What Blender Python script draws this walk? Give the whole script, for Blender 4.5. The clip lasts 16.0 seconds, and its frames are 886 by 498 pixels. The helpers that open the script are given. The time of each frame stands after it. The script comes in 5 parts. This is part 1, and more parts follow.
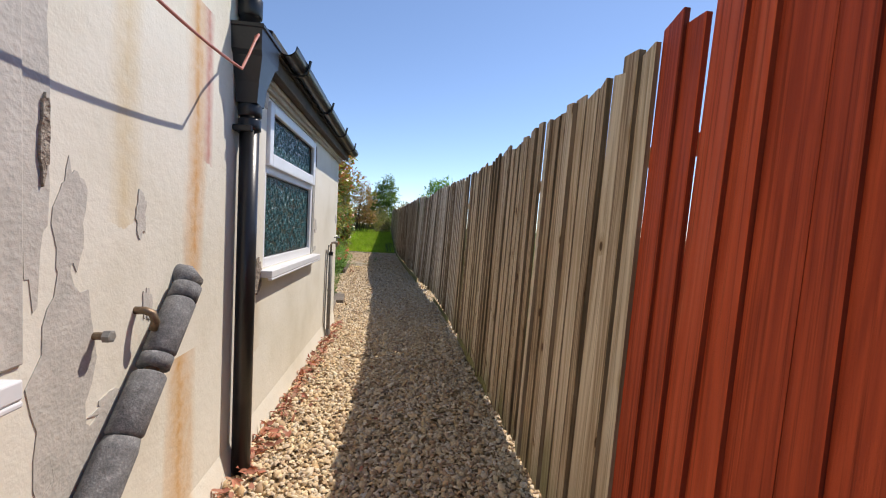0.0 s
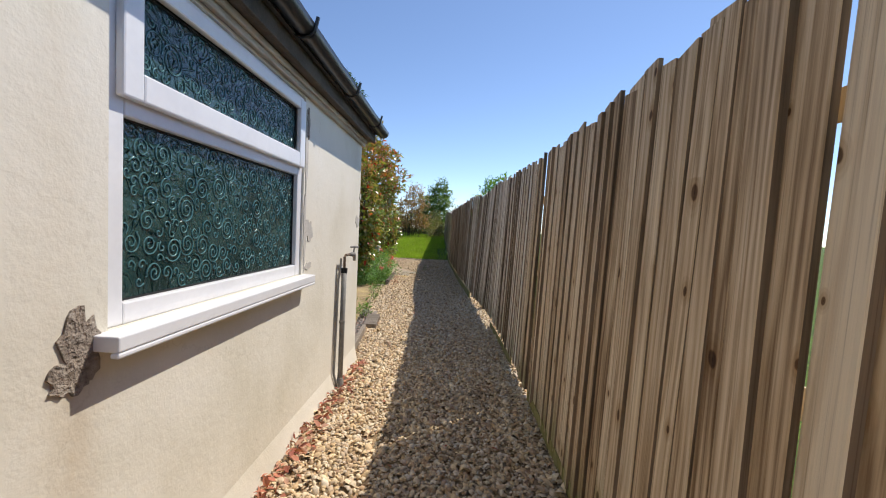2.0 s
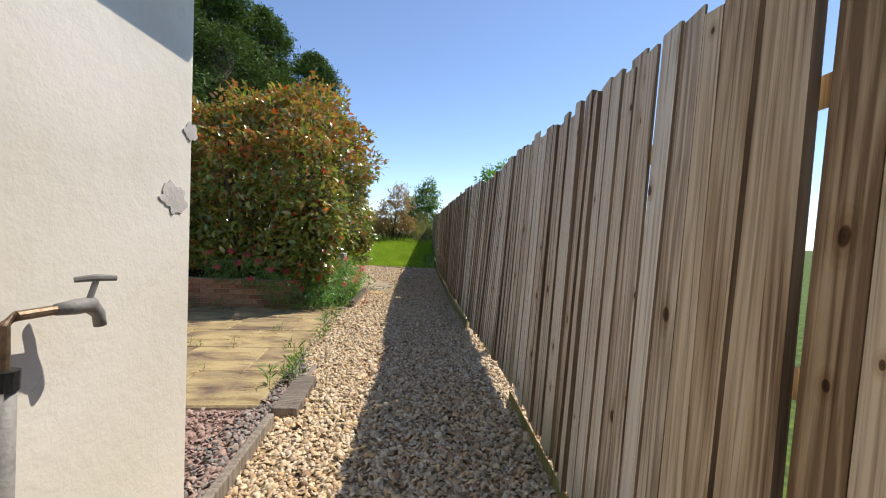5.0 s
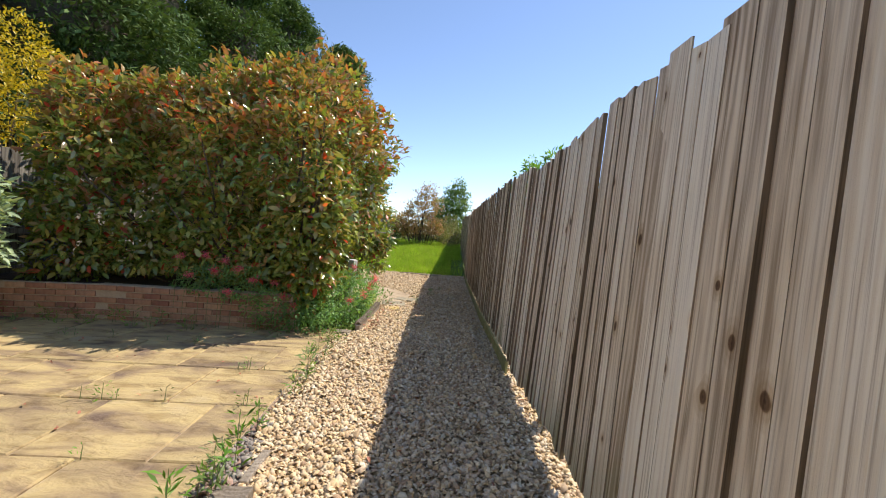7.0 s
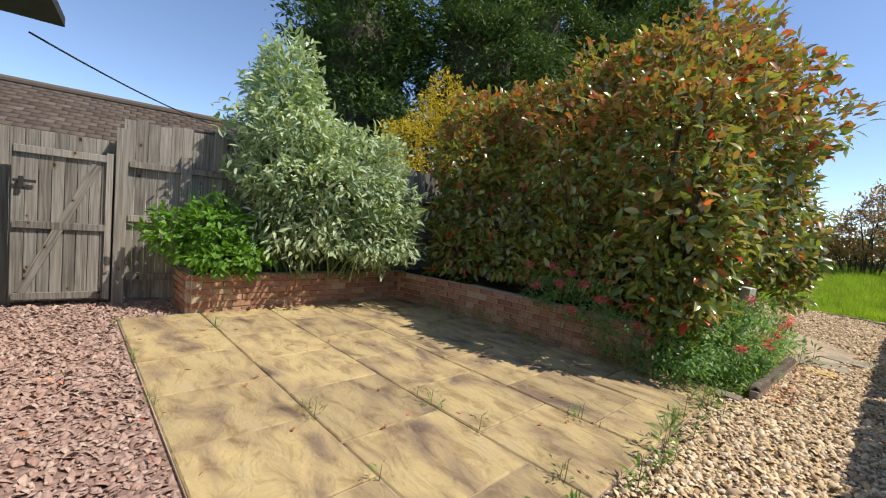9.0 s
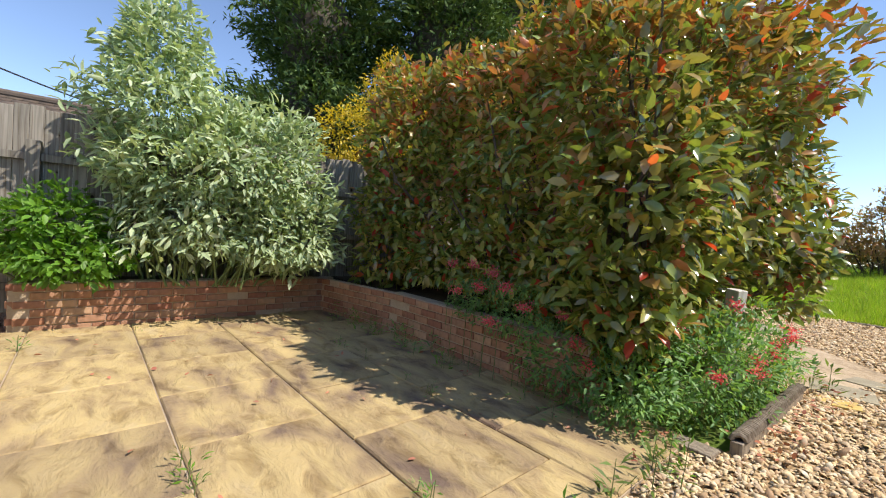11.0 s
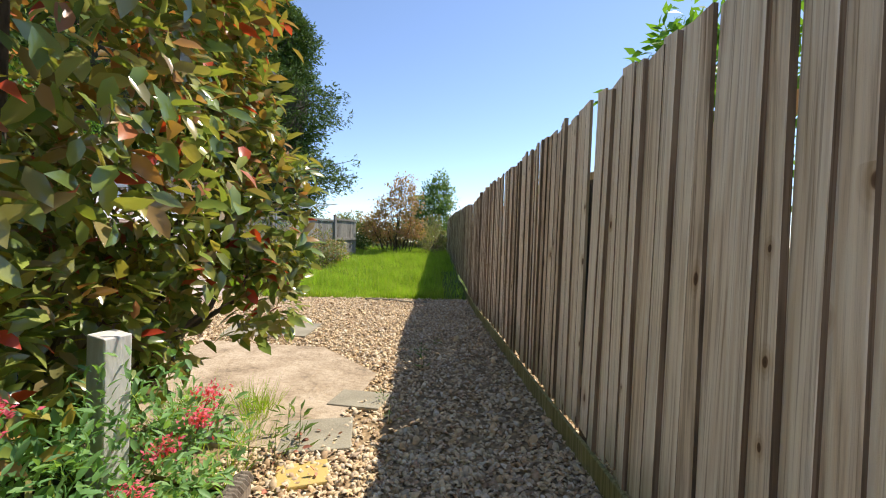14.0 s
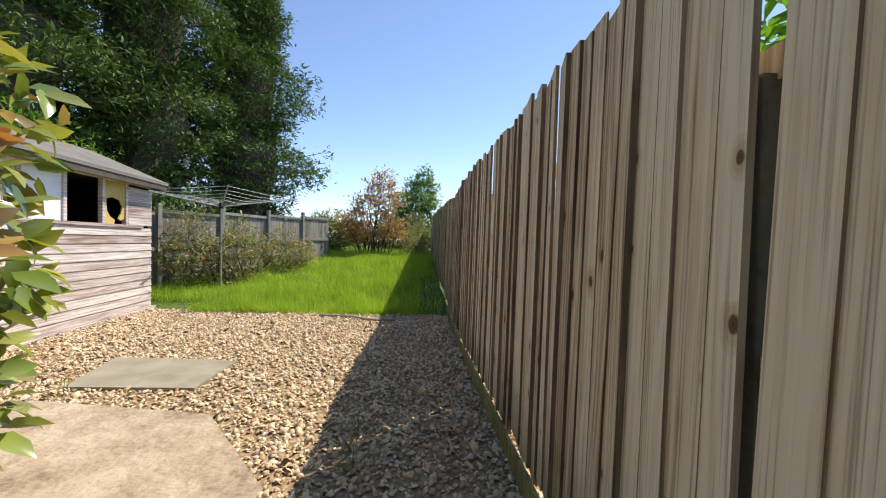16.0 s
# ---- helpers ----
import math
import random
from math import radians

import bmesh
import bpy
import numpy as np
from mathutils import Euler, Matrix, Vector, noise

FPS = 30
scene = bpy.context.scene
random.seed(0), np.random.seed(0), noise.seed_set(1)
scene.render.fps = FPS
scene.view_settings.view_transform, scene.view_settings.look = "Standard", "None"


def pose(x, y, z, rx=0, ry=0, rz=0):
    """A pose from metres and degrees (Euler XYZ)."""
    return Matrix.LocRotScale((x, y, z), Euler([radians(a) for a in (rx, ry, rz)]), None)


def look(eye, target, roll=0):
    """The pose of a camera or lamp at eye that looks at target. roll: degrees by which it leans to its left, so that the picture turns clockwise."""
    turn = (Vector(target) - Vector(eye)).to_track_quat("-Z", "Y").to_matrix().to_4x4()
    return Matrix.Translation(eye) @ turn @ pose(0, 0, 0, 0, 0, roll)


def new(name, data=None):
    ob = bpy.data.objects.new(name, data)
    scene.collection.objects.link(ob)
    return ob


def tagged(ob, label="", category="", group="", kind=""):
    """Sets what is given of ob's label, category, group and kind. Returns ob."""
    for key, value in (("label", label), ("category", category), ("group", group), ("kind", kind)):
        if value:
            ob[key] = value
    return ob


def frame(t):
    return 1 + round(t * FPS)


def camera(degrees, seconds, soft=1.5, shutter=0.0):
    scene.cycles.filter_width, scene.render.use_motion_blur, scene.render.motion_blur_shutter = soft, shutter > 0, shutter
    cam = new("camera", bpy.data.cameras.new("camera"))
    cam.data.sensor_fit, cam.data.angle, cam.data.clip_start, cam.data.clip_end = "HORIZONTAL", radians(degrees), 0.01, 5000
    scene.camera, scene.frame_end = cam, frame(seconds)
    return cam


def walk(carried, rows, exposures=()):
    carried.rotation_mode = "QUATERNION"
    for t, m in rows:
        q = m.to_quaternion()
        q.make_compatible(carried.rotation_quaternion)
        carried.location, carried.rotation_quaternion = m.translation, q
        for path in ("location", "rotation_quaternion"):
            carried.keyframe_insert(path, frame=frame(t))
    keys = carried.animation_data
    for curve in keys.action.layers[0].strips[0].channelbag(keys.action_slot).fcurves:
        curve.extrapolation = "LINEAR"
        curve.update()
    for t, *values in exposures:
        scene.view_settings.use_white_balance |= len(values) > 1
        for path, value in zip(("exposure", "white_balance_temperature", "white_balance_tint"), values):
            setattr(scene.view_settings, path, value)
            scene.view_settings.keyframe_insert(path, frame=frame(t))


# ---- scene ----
cam = camera(95.7, 16.0, soft=1.1)
METRES, EYE, TILT, LEAN, TURN = 12.15, 1.34, -0.85, 0.6, -6.2
ROWS = [
    (0.0, 0.0, 0.0, 0.0, 0.14, -2.22, -3.66),
    (0.5, 0.0052, 0.0364, -0.0018, 2.86, -2.27, -3.62),
    (1.0, 0.0049, 0.0638, -0.0002, 5.21, -2.23, -3.53),
    (1.5, -0.0013, 0.097, -0.0005, 6.98, -2.14, -3.43),
    (2.0, -0.0052, 0.1253, 0.0019, 7.98, -2.07, -3.39),
    (2.5, -0.0092, 0.164, 0.0021, 8.23, -2.01, -3.31),
    (3.0, -0.0208, 0.1973, 0.001, 7.83, -1.9, -3.19),
    (3.5, -0.0286, 0.2336, 0.0019, 7.24, -1.78, -3.08),
    (4.0, -0.0278, 0.2659, -0.0, 6.4, -1.62, -2.99),
    (6.5, -0.0383, 0.417, 0.0033, 7.32, -1.11, -4.35),
    (7.0, -0.047, 0.4465, 0.0048, 10.39, -1.17, -4.59),
    (7.5, -0.0586, 0.4671, 0.0029, 16.86, -1.35, -5.0),
    (8.0, -0.0745, 0.4908, -0.001, 29.93, -1.91, -5.57),
    (8.5, -0.0812, 0.5082, -0.0033, 45.31, -2.74, -5.92),
    (9.0, -0.089, 0.5255, -0.0018, 59.73, -3.53, -6.01),
    (11.5, -0.1247, 0.6771, -0.0113, 60.91, -1.72, -4.97),
    (12.0, -0.1314, 0.7125, -0.01, 45.36, -0.88, -4.15),
    (12.5, -0.139, 0.7473, -0.0092, 31.05, -0.27, -3.26),
    (13.0, -0.1373, 0.7731, -0.0099, 19.52, -0.11, -2.61),
    (13.5, -0.1369, 0.8051, -0.0057, 11.43, -0.16, -2.05),
    (14.0, -0.1371, 0.8379, 0.0008, 7.22, -0.17, -1.61),
    (14.5, -0.1352, 0.8674, 0.0081, 5.58, -0.14, -1.41),
    (15.0, -0.127, 0.9041, 0.0079, 5.33, -0.14, -1.38),
    (15.5, -0.1265, 0.9367, 0.0065, 5.29, -0.12, -1.51),
    (16.0, -0.134, 0.9715, 0.0068, 5.58, -0.14, -1.69),
]
EXPOSURE = [(0.0, 0.45, 6850, 13), (4.0, 0.42, 6700, 11), (6.5, 0.85, 7150, 13), (9.0, 0.6, 7000, 12), (12.0, 0.95, 7100, 13), (16.0, 0.82, 7100, 12)]
walk(cam, [(t, pose(0, 0, EYE, TILT, LEAN, TURN) @ pose(METRES * x, METRES * y, METRES * z, 90 + pitch, roll, yaw)) for t, x, y, z, yaw, pitch, roll in ROWS], EXPOSURE)

# ---- world and sun ----
SUN_ELEVATION, SUN_AZIMUTH = 54.0, 51.0
world = bpy.data.worlds.new("sky")
scene.world = world
world.use_nodes = True
wn = world.node_tree.nodes
sky = wn.new("ShaderNodeTexSky")
sky.sky_type = "NISHITA"
sky.sun_disc = False
sky.sun_elevation, sky.sun_rotation = radians(SUN_ELEVATION), radians(SUN_AZIMUTH)
sky.air_density, sky.dust_density, sky.ozone_density = 0.72, 0.05, 3.5
wn["Background"].inputs["Strength"].default_value = 0.15
world.node_tree.links.new(sky.outputs["Color"], wn["Background"].inputs["Color"])
sun = new("sun", bpy.data.lights.new("sun", "SUN"))
sun.data.energy, sun.data.angle, sun.data.color = 3.4, radians(0.5), (1.0, 0.95, 0.87)
sun_way = Vector((math.sin(radians(SUN_AZIMUTH)), math.cos(radians(SUN_AZIMUTH)), math.tan(radians(SUN_ELEVATION))))
sun.matrix_world = look(sun_way * 20, (0, 0, 0))

# ---- materials ----
rng = np.random.default_rng(7)


def ramp(nt, fac, stops):
    n = nt.nodes.new("ShaderNodeValToRGB")
    e = n.color_ramp.elements
    while len(e) < len(stops):
        e.new(0.5)
    for el, (p, c) in zip(e, stops):
        el.position, el.color = p, (*c, 1)
    nt.links.new(fac, n.inputs["Fac"])
    return n.outputs["Color"]


def tex(nt, kind, scale, coords, **inputs):
    n = nt.nodes.new("ShaderNodeTex" + kind)
    n.inputs["Scale"].default_value = scale
    for k, v in inputs.items():
        n.inputs[k].default_value = v
    nt.links.new(coords, n.inputs["Vector"])
    return n


def mapped(nt, coords, scale=(1, 1, 1), shift=None):
    n = nt.nodes.new("ShaderNodeMapping")
    n.inputs["Scale"].default_value = scale
    nt.links.new(coords, n.inputs["Vector"])
    if shift is not None:
        nt.links.new(shift, n.inputs["Location"])
    return n.outputs["Vector"]


def mix(nt, fac, a, b, blend="MIX"):
    n = nt.nodes.new("ShaderNodeMix")
    n.data_type, n.blend_type = "RGBA", blend
    for sock, v in (("Factor", fac), ("A", a), ("B", b)):
        i = next(s for s in n.inputs if s.name == sock and (s.type == "RGBA" or sock == "Factor" and s.type == "VALUE"))
        if isinstance(v, (int, float)):
            i.default_value = v
        elif isinstance(v, tuple):
            i.default_value = (*v, 1)
        else:
            nt.links.new(v, i)
    return next(s for s in n.outputs if s.type == "RGBA")


def calc(nt, op, a, b=0.0, c=0.0):
    n = nt.nodes.new("ShaderNodeMath")
    n.operation = op
    for i, v in enumerate((a, b, c)):
        if isinstance(v, (int, float)):
            n.inputs[i].default_value = v
        else:
            nt.links.new(v, n.inputs[i])
    return n.outputs[0]


def material(name, rough=0.8, metal=0.0, spec=0.5):
    m = bpy.data.materials.new(name)
    m.use_nodes = True
    nt = m.node_tree
    b = nt.nodes["Principled BSDF"]
    b.inputs["Roughness"].default_value, b.inputs["Metallic"].default_value = rough, metal
    b.inputs["Specular IOR Level"].default_value = spec
    co = nt.nodes.new("ShaderNodeTexCoord")
    return m, nt, b, co


def paint(nt, b, colour, height=None, strength=0.4, distance=0.01):
    if isinstance(colour, tuple):
        b.inputs["Base Color"].default_value = (*colour, 1)
    else:
        nt.links.new(colour, b.inputs["Base Color"])
    if height is not None:
        n = nt.nodes.new("ShaderNodeBump")
        n.inputs["Strength"].default_value, n.inputs["Distance"].default_value = strength, distance
        nt.links.new(height, n.inputs["Height"])
        nt.links.new(n.outputs["Normal"], b.inputs["Normal"])


def rough_stuff(name, stops, scale=6.0, fine=60.0, rough=0.85, strength=0.4, distance=0.01, spec=0.4, metal=0.0, stretch=(1, 1, 1)):
    """A mottled surface: colour at two scales and a fine relief."""
    m, nt, b, co = material(name, rough, metal, spec)
    v = mapped(nt, co.outputs["Object"], stretch)
    a = tex(nt, "Noise", scale, v, Detail=8.0, Roughness=0.65)
    f = tex(nt, "Noise", fine, v, Detail=4.0)
    both = calc(nt, "ADD", calc(nt, "MULTIPLY", a.outputs["Fac"], 0.7), calc(nt, "MULTIPLY", f.outputs["Fac"], 0.3))
    paint(nt, b, ramp(nt, both, stops), f.outputs["Fac"], strength, distance)
    return m


def by_piece(name, colours, rough=0.8, spec=0.4, shared="island", fine=40.0, strength=0.3):
    """A colour picked for every piece, with fine mottling."""
    m, nt, b, co = material(name, rough, 0.0, spec)
    if shared == "island":
        r = nt.nodes.new("ShaderNodeNewGeometry").outputs["Random Per Island"]
    else:
        r = nt.nodes.new("ShaderNodeObjectInfo").outputs["Random"]
    f = tex(nt, "Noise", fine, co.outputs["Object"], Detail=5.0)
    n = len(colours)
    base = ramp(nt, r, [((i + 0.0) / max(1, n - 1), c) for i, c in enumerate(colours)])
    shade = ramp(nt, f.outputs["Fac"], [(0.25, (0.65, 0.65, 0.65)), (0.75, (1.12, 1.12, 1.12))])
    paint(nt, b, mix(nt, 1.0, base, shade, "MULTIPLY"), f.outputs["Fac"], strength, 0.004)
    return m


def timber(name, stops, knots=True, green=False, rough=0.8, along="z"):
    """Sawn wood with grain along z, knots, and a tone of its own for every board."""
    m, nt, b, co = material(name, rough, 0.0, 0.25)
    r = nt.nodes.new("ShaderNodeObjectInfo").outputs["Random"]
    shift = nt.nodes.new("ShaderNodeCombineXYZ")
    for i, k in ((0, 37.0), (1, 91.0), (2, 53.0)):
        nt.links.new(calc(nt, "MULTIPLY", r, k), shift.inputs[i])
    k = (lambda f: (1, 1, f)) if along == "z" else (lambda f: (1, f, 1))
    v = mapped(nt, co.outputs["Object"], k(0.035), shift.outputs[0])
    warp = tex(nt, "Noise", 5.0, mapped(nt, co.outputs["Object"], k(0.25), shift.outputs[0]), Detail=3.0)
    grain = tex(nt, "Noise", 55.0, v, Detail=7.0, Roughness=0.7, Distortion=0.4)
    rings = nt.nodes.new("ShaderNodeTexWave")
    rings.inputs["Scale"].default_value, rings.inputs["Distortion"].default_value = 7.0, 14.0
    rings.inputs["Detail"].default_value = 3.0
    rings.bands_direction = "Y" if along == "z" else "Z"
    nt.links.new(mapped(nt, co.outputs["Object"], k(0.11), shift.outputs[0]), rings.inputs["Vector"])
    tone = calc(nt, "ADD", calc(nt, "MULTIPLY", grain.outputs["Fac"], 0.42), calc(nt, "MULTIPLY", rings.outputs["Fac"], 0.13))
    tone = calc(nt, "ADD", tone, calc(nt, "MULTIPLY", warp.outputs["Fac"], 0.38))
    tone = calc(nt, "ADD", tone, calc(nt, "MULTIPLY", calc(nt, "SUBTRACT", r, 0.5), 0.24))
    col = ramp(nt, tone, stops)
    streak = tex(nt, "Noise", 95.0, mapped(nt, co.outputs["Object"], k(0.012), shift.outputs[0]), Detail=3.0, Roughness=0.6)
    col = mix(nt, 1.0, col, ramp(nt, streak.outputs["Fac"], [(0.34, (0.62, 0.56, 0.5)), (0.46, (1, 1, 1)), (0.7, (1.08, 1.07, 1.05))]), "MULTIPLY")
    if knots:
        part_ = nt.nodes.new("ShaderNodeSeparateXYZ")
        nt.links.new(co.outputs["Object"], part_.inputs[0])
        flat_ = nt.nodes.new("ShaderNodeCombineXYZ")
        wave_ = calc(nt, "MULTIPLY", calc(nt, "SUBTRACT", warp.outputs["Fac"], 0.5), 0.35)
        nt.links.new(calc(nt, "ADD", calc(nt, "MULTIPLY_ADD", part_.outputs["Y"], 7.5, calc(nt, "MULTIPLY", r, 37.0)), wave_), flat_.inputs[0])
        nt.links.new(calc(nt, "ADD", calc(nt, "MULTIPLY_ADD", part_.outputs["Z"], 5.2, calc(nt, "MULTIPLY", r, 91.0)), wave_), flat_.inputs[1])
        kv = tex(nt, "Voronoi", 1.0, flat_.outputs[0])
        kv.voronoi_dimensions = "2D"
        tint = nt.nodes.new("ShaderNodeSeparateColor")
        nt.links.new(kv.outputs["Color"], tint.inputs[0])
        reach = calc(nt, "ADD", calc(nt, "DIVIDE", kv.outputs["Distance"], calc(nt, "ADD", tint.outputs[1], 0.45)), calc(nt, "MULTIPLY", calc(nt, "GREATER_THAN", tint.outputs[0], 0.17), 1.0))
        halo = calc(nt, "MULTIPLY", calc(nt, "SINE", calc(nt, "MULTIPLY", reach, 70.0)), 0.09)
        spot = ramp(nt, calc(nt, "ADD", reach, calc(nt, "MULTIPLY", halo, 0.2)), [(0.03, (0.13, 0.085, 0.06)), (0.07, (0.3, 0.22, 0.16)), (0.1, (0.68, 0.58, 0.48)), (0.14, (0.8, 0.74, 0.66)), (0.3, (1, 1, 1))])
        col = mix(nt, 1.0, col, spot, "MULTIPLY")
    if green:
        sep = nt.nodes.new("ShaderNodeSeparateXYZ")
        nt.links.new(co.outputs["Object"], sep.inputs[0])
        patch = tex(nt, "Noise", 1.4, mapped(nt, co.outputs["Object"], (1, 1, 0.6), shift.outputs[0]), Detail=4.0)
        low = calc(nt, "SUBTRACT", calc(nt, "MULTIPLY", patch.outputs["Fac"], 1.3), calc(nt, "MULTIPLY", sep.outputs["Z"], 1.2))
        fac = ramp(nt, low, [(0.35, (0, 0, 0)), (0.75, (0.55, 0.55, 0.55))])
        col = mix(nt, fac, col, (0.13, 0.16, 0.035))
    paint(nt, b, col, grain.outputs["Fac"], 0.5, 0.006)
    return m


M_FENCE = timber("weathered_fence_wood", [(0.26, (0.23, 0.15, 0.085)), (0.41, (0.53, 0.395, 0.25)), (0.6, (0.77, 0.65, 0.475))], green=True)
M_PALE = timber("bleached_fence_wood", [(0.26, (0.4, 0.31, 0.22)), (0.4, (0.74, 0.64, 0.5)), (0.58, (0.88, 0.82, 0.7))], green=True)
M_RED = timber("red_stained_wood", [(0.25, (0.36, 0.05, 0.018)), (0.5, (0.62, 0.1, 0.035)), (0.75, (0.72, 0.16, 0.07))], rough=0.6, knots=False)
# Edge wood, darkened to paint the shade in the grooves between boards.
M_EDGE_SHADE = timber("shaded_sawn_edge", [(0.3, (0.11, 0.08, 0.052)), (0.6, (0.3, 0.22, 0.15))], knots=False)
M_REDEDGE_SHADE = timber("shaded_red_sawn_edge", [(0.3, (0.16, 0.025, 0.012)), (0.6, (0.3, 0.05, 0.02))], knots=False)
M_GRAVELBOARD = timber("mossy_gravel_board", [(0.3, (0.11, 0.11, 0.035)), (0.55, (0.28, 0.26, 0.1)), (0.8, (0.42, 0.38, 0.2))], knots=False)
M_GREYWOOD = timber("silver_grey_wood", [(0.25, (0.12, 0.11, 0.095)), (0.5, (0.26, 0.245, 0.215)), (0.75, (0.4, 0.375, 0.33))])
M_SHEDWOOD = timber("bleached_shed_boards", [(0.25, (0.2, 0.13, 0.1)), (0.42, (0.45, 0.37, 0.34)), (0.65, (0.72, 0.67, 0.64))], knots=False, along="y")
M_DARKWOOD = timber("dark_edging_wood", [(0.3, (0.15, 0.125, 0.1)), (0.7, (0.38, 0.33, 0.27))], knots=False)
M_BLACK = rough_stuff("black_plastic", [(0.3, (0.006, 0.006, 0.007)), (0.7, (0.02, 0.02, 0.022))], 8, 90, 0.32, 0.05, spec=0.5)
M_UPVC = rough_stuff("white_upvc", [(0.3, (0.72, 0.73, 0.75)), (0.7, (0.82, 0.83, 0.84))], 3, 40, 0.3, 0.02)
M_SEAL = rough_stuff("black_rubber", [(0.3, (0.01, 0.01, 0.01)), (0.7, (0.02, 0.02, 0.02))], rough=0.6)
M_MORTAR = rough_stuff("grey_mortar", [(0.3, (0.42, 0.4, 0.36)), (0.55, (0.54, 0.51, 0.46)), (0.75, (0.62, 0.59, 0.53))], 9, 70, 0.95, 0.3)
M_HOLE = rough_stuff("broken_render", [(0.3, (0.1, 0.07, 0.05)), (0.5, (0.3, 0.25, 0.2)), (0.75, (0.5, 0.45, 0.38))], 22, 70, 0.95, 0.9, 0.02)
M_OLDWOOD = rough_stuff("old_cream_fascia", [(0.3, (0.2, 0.17, 0.13)), (0.5, (0.42, 0.38, 0.31)), (0.7, (0.55, 0.5, 0.42))], 7, 50, 0.85, 0.4, stretch=(1, 0.2, 1))
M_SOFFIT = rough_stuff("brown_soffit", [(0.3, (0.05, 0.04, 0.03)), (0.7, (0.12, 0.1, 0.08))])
M_ROOF = rough_stuff("dark_roof_felt", [(0.3, (0.03, 0.03, 0.03)), (0.7, (0.07, 0.07, 0.07))])
M_FOAM = rough_stuff("grey_pipe_foam", [(0.35, (0.12, 0.12, 0.122)), (0.55, (0.2, 0.2, 0.202)), (0.72, (0.34, 0.34, 0.34))], 40, 160, 0.95, 0.4, 0.004)
M_COPPER = rough_stuff("tarnished_copper", [(0.3, (0.12, 0.08, 0.05)), (0.7, (0.3, 0.22, 0.15))], 20, 80, 0.5, 0.2, metal=0.7)
M_TAPGREY = rough_stuff("galvanised_grey", [(0.3, (0.17, 0.165, 0.15)), (0.7, (0.33, 0.32, 0.29))], 12, 80, 0.6, 0.2)
M_CABLE = rough_stuff("salmon_cable", [(0.3, (0.42, 0.13, 0.09)), (0.7, (0.55, 0.2, 0.15))], 20, 60, 0.5, 0.1)
M_SHED_WHITE = rough_stuff("white_board", [(0.3, (0.72, 0.74, 0.76)), (0.7, (0.84, 0.85, 0.86))], 3, 30, 0.6, 0.1)
M_SHED_YELLOW = rough_stuff("yellow_board", [(0.3, (0.5, 0.36, 0.1)), (0.7, (0.62, 0.47, 0.17))], 3, 30, 0.7, 0.1)
# Near-black colour that paints the darkness of unlit insides.
M_DARK = rough_stuff("unlit_inside_black", [(0.3, (0.012, 0.009, 0.008)), (0.7, (0.03, 0.024, 0.02))])
M_SHEDROOF = rough_stuff("mineral_felt", [(0.3, (0.13, 0.12, 0.11)), (0.7, (0.24, 0.23, 0.21))], 4, 120, 0.95, 0.3)
M_SLABGREY = rough_stuff("grey_paving_slab", [(0.3, (0.22, 0.195, 0.14)), (0.55, (0.34, 0.31, 0.23)), (0.75, (0.42, 0.38, 0.28))], 3, 70, 0.9, 0.4)
M_CONCRETE = rough_stuff("dusty_concrete", [(0.32, (0.2, 0.155, 0.105)), (0.46, (0.4, 0.31, 0.21)), (0.62, (0.54, 0.44, 0.32))], 2.6, 24, 0.95, 0.8, 0.02)
M_WHITEPOST = rough_stuff("flaking_white_post", [(0.3, (0.5, 0.48, 0.44)), (0.5, (0.72, 0.71, 0.68)), (0.7, (0.82, 0.81, 0.79))], 6, 50, 0.8, 0.3, stretch=(1, 1, 0.3))
M_SOIL = rough_stuff("dry_soil", [(0.3, (0.03, 0.02, 0.014)), (0.7, (0.1, 0.07, 0.045))], 8, 60, 1.0, 0.8)
M_BARK = rough_stuff("brown_bark", [(0.3, (0.05, 0.038, 0.028)), (0.7, (0.16, 0.125, 0.09))], 14, 80, 0.95, 0.7, stretch=(1, 1, 0.3))
M_STEM = rough_stuff("green_stem", [(0.3, (0.1, 0.14, 0.05)), (0.7, (0.2, 0.26, 0.1))])
M_METAL = rough_stuff("dull_aluminium", [(0.3, (0.4, 0.41, 0.42)), (0.7, (0.6, 0.61, 0.62))], 10, 60, 0.45, 0.1, metal=0.6)
M_LINE = rough_stuff("pale_line", [(0.3, (0.45, 0.5, 0.47)), (0.7, (0.6, 0.63, 0.6))])
M_IRON = rough_stuff("black_iron", [(0.3, (0.02, 0.02, 0.02)), (0.7, (0.05, 0.045, 0.04))], 20, 60, 0.6, 0.3)
M_TILE = by_piece("brown_roof_tiles", [(0.085, 0.062, 0.047), (0.13, 0.1, 0.075), (0.1, 0.075, 0.06), (0.16, 0.125, 0.1)], 0.9)
M_BRICK = by_piece("old_red_brick", [(0.36, 0.17, 0.1), (0.44, 0.25, 0.16), (0.3, 0.13, 0.085), (0.48, 0.31, 0.2), (0.4, 0.2, 0.12)], 0.92, shared="object", fine=18.0, strength=0.6)
M_JOINT = rough_stuff("lime_joint", [(0.3, (0.36, 0.28, 0.2)), (0.7, (0.52, 0.42, 0.31))], 12, 80, 0.95, 0.5)
M_PEBBLE = by_piece("golden_pebbles", [(0.66, 0.44, 0.23), (0.84, 0.67, 0.43), (0.5, 0.34, 0.2), (0.88, 0.77, 0.58), (0.4, 0.26, 0.16), (0.8, 0.6, 0.34), (0.86, 0.72, 0.5), (0.6, 0.46, 0.32)], 0.75, 0.3)
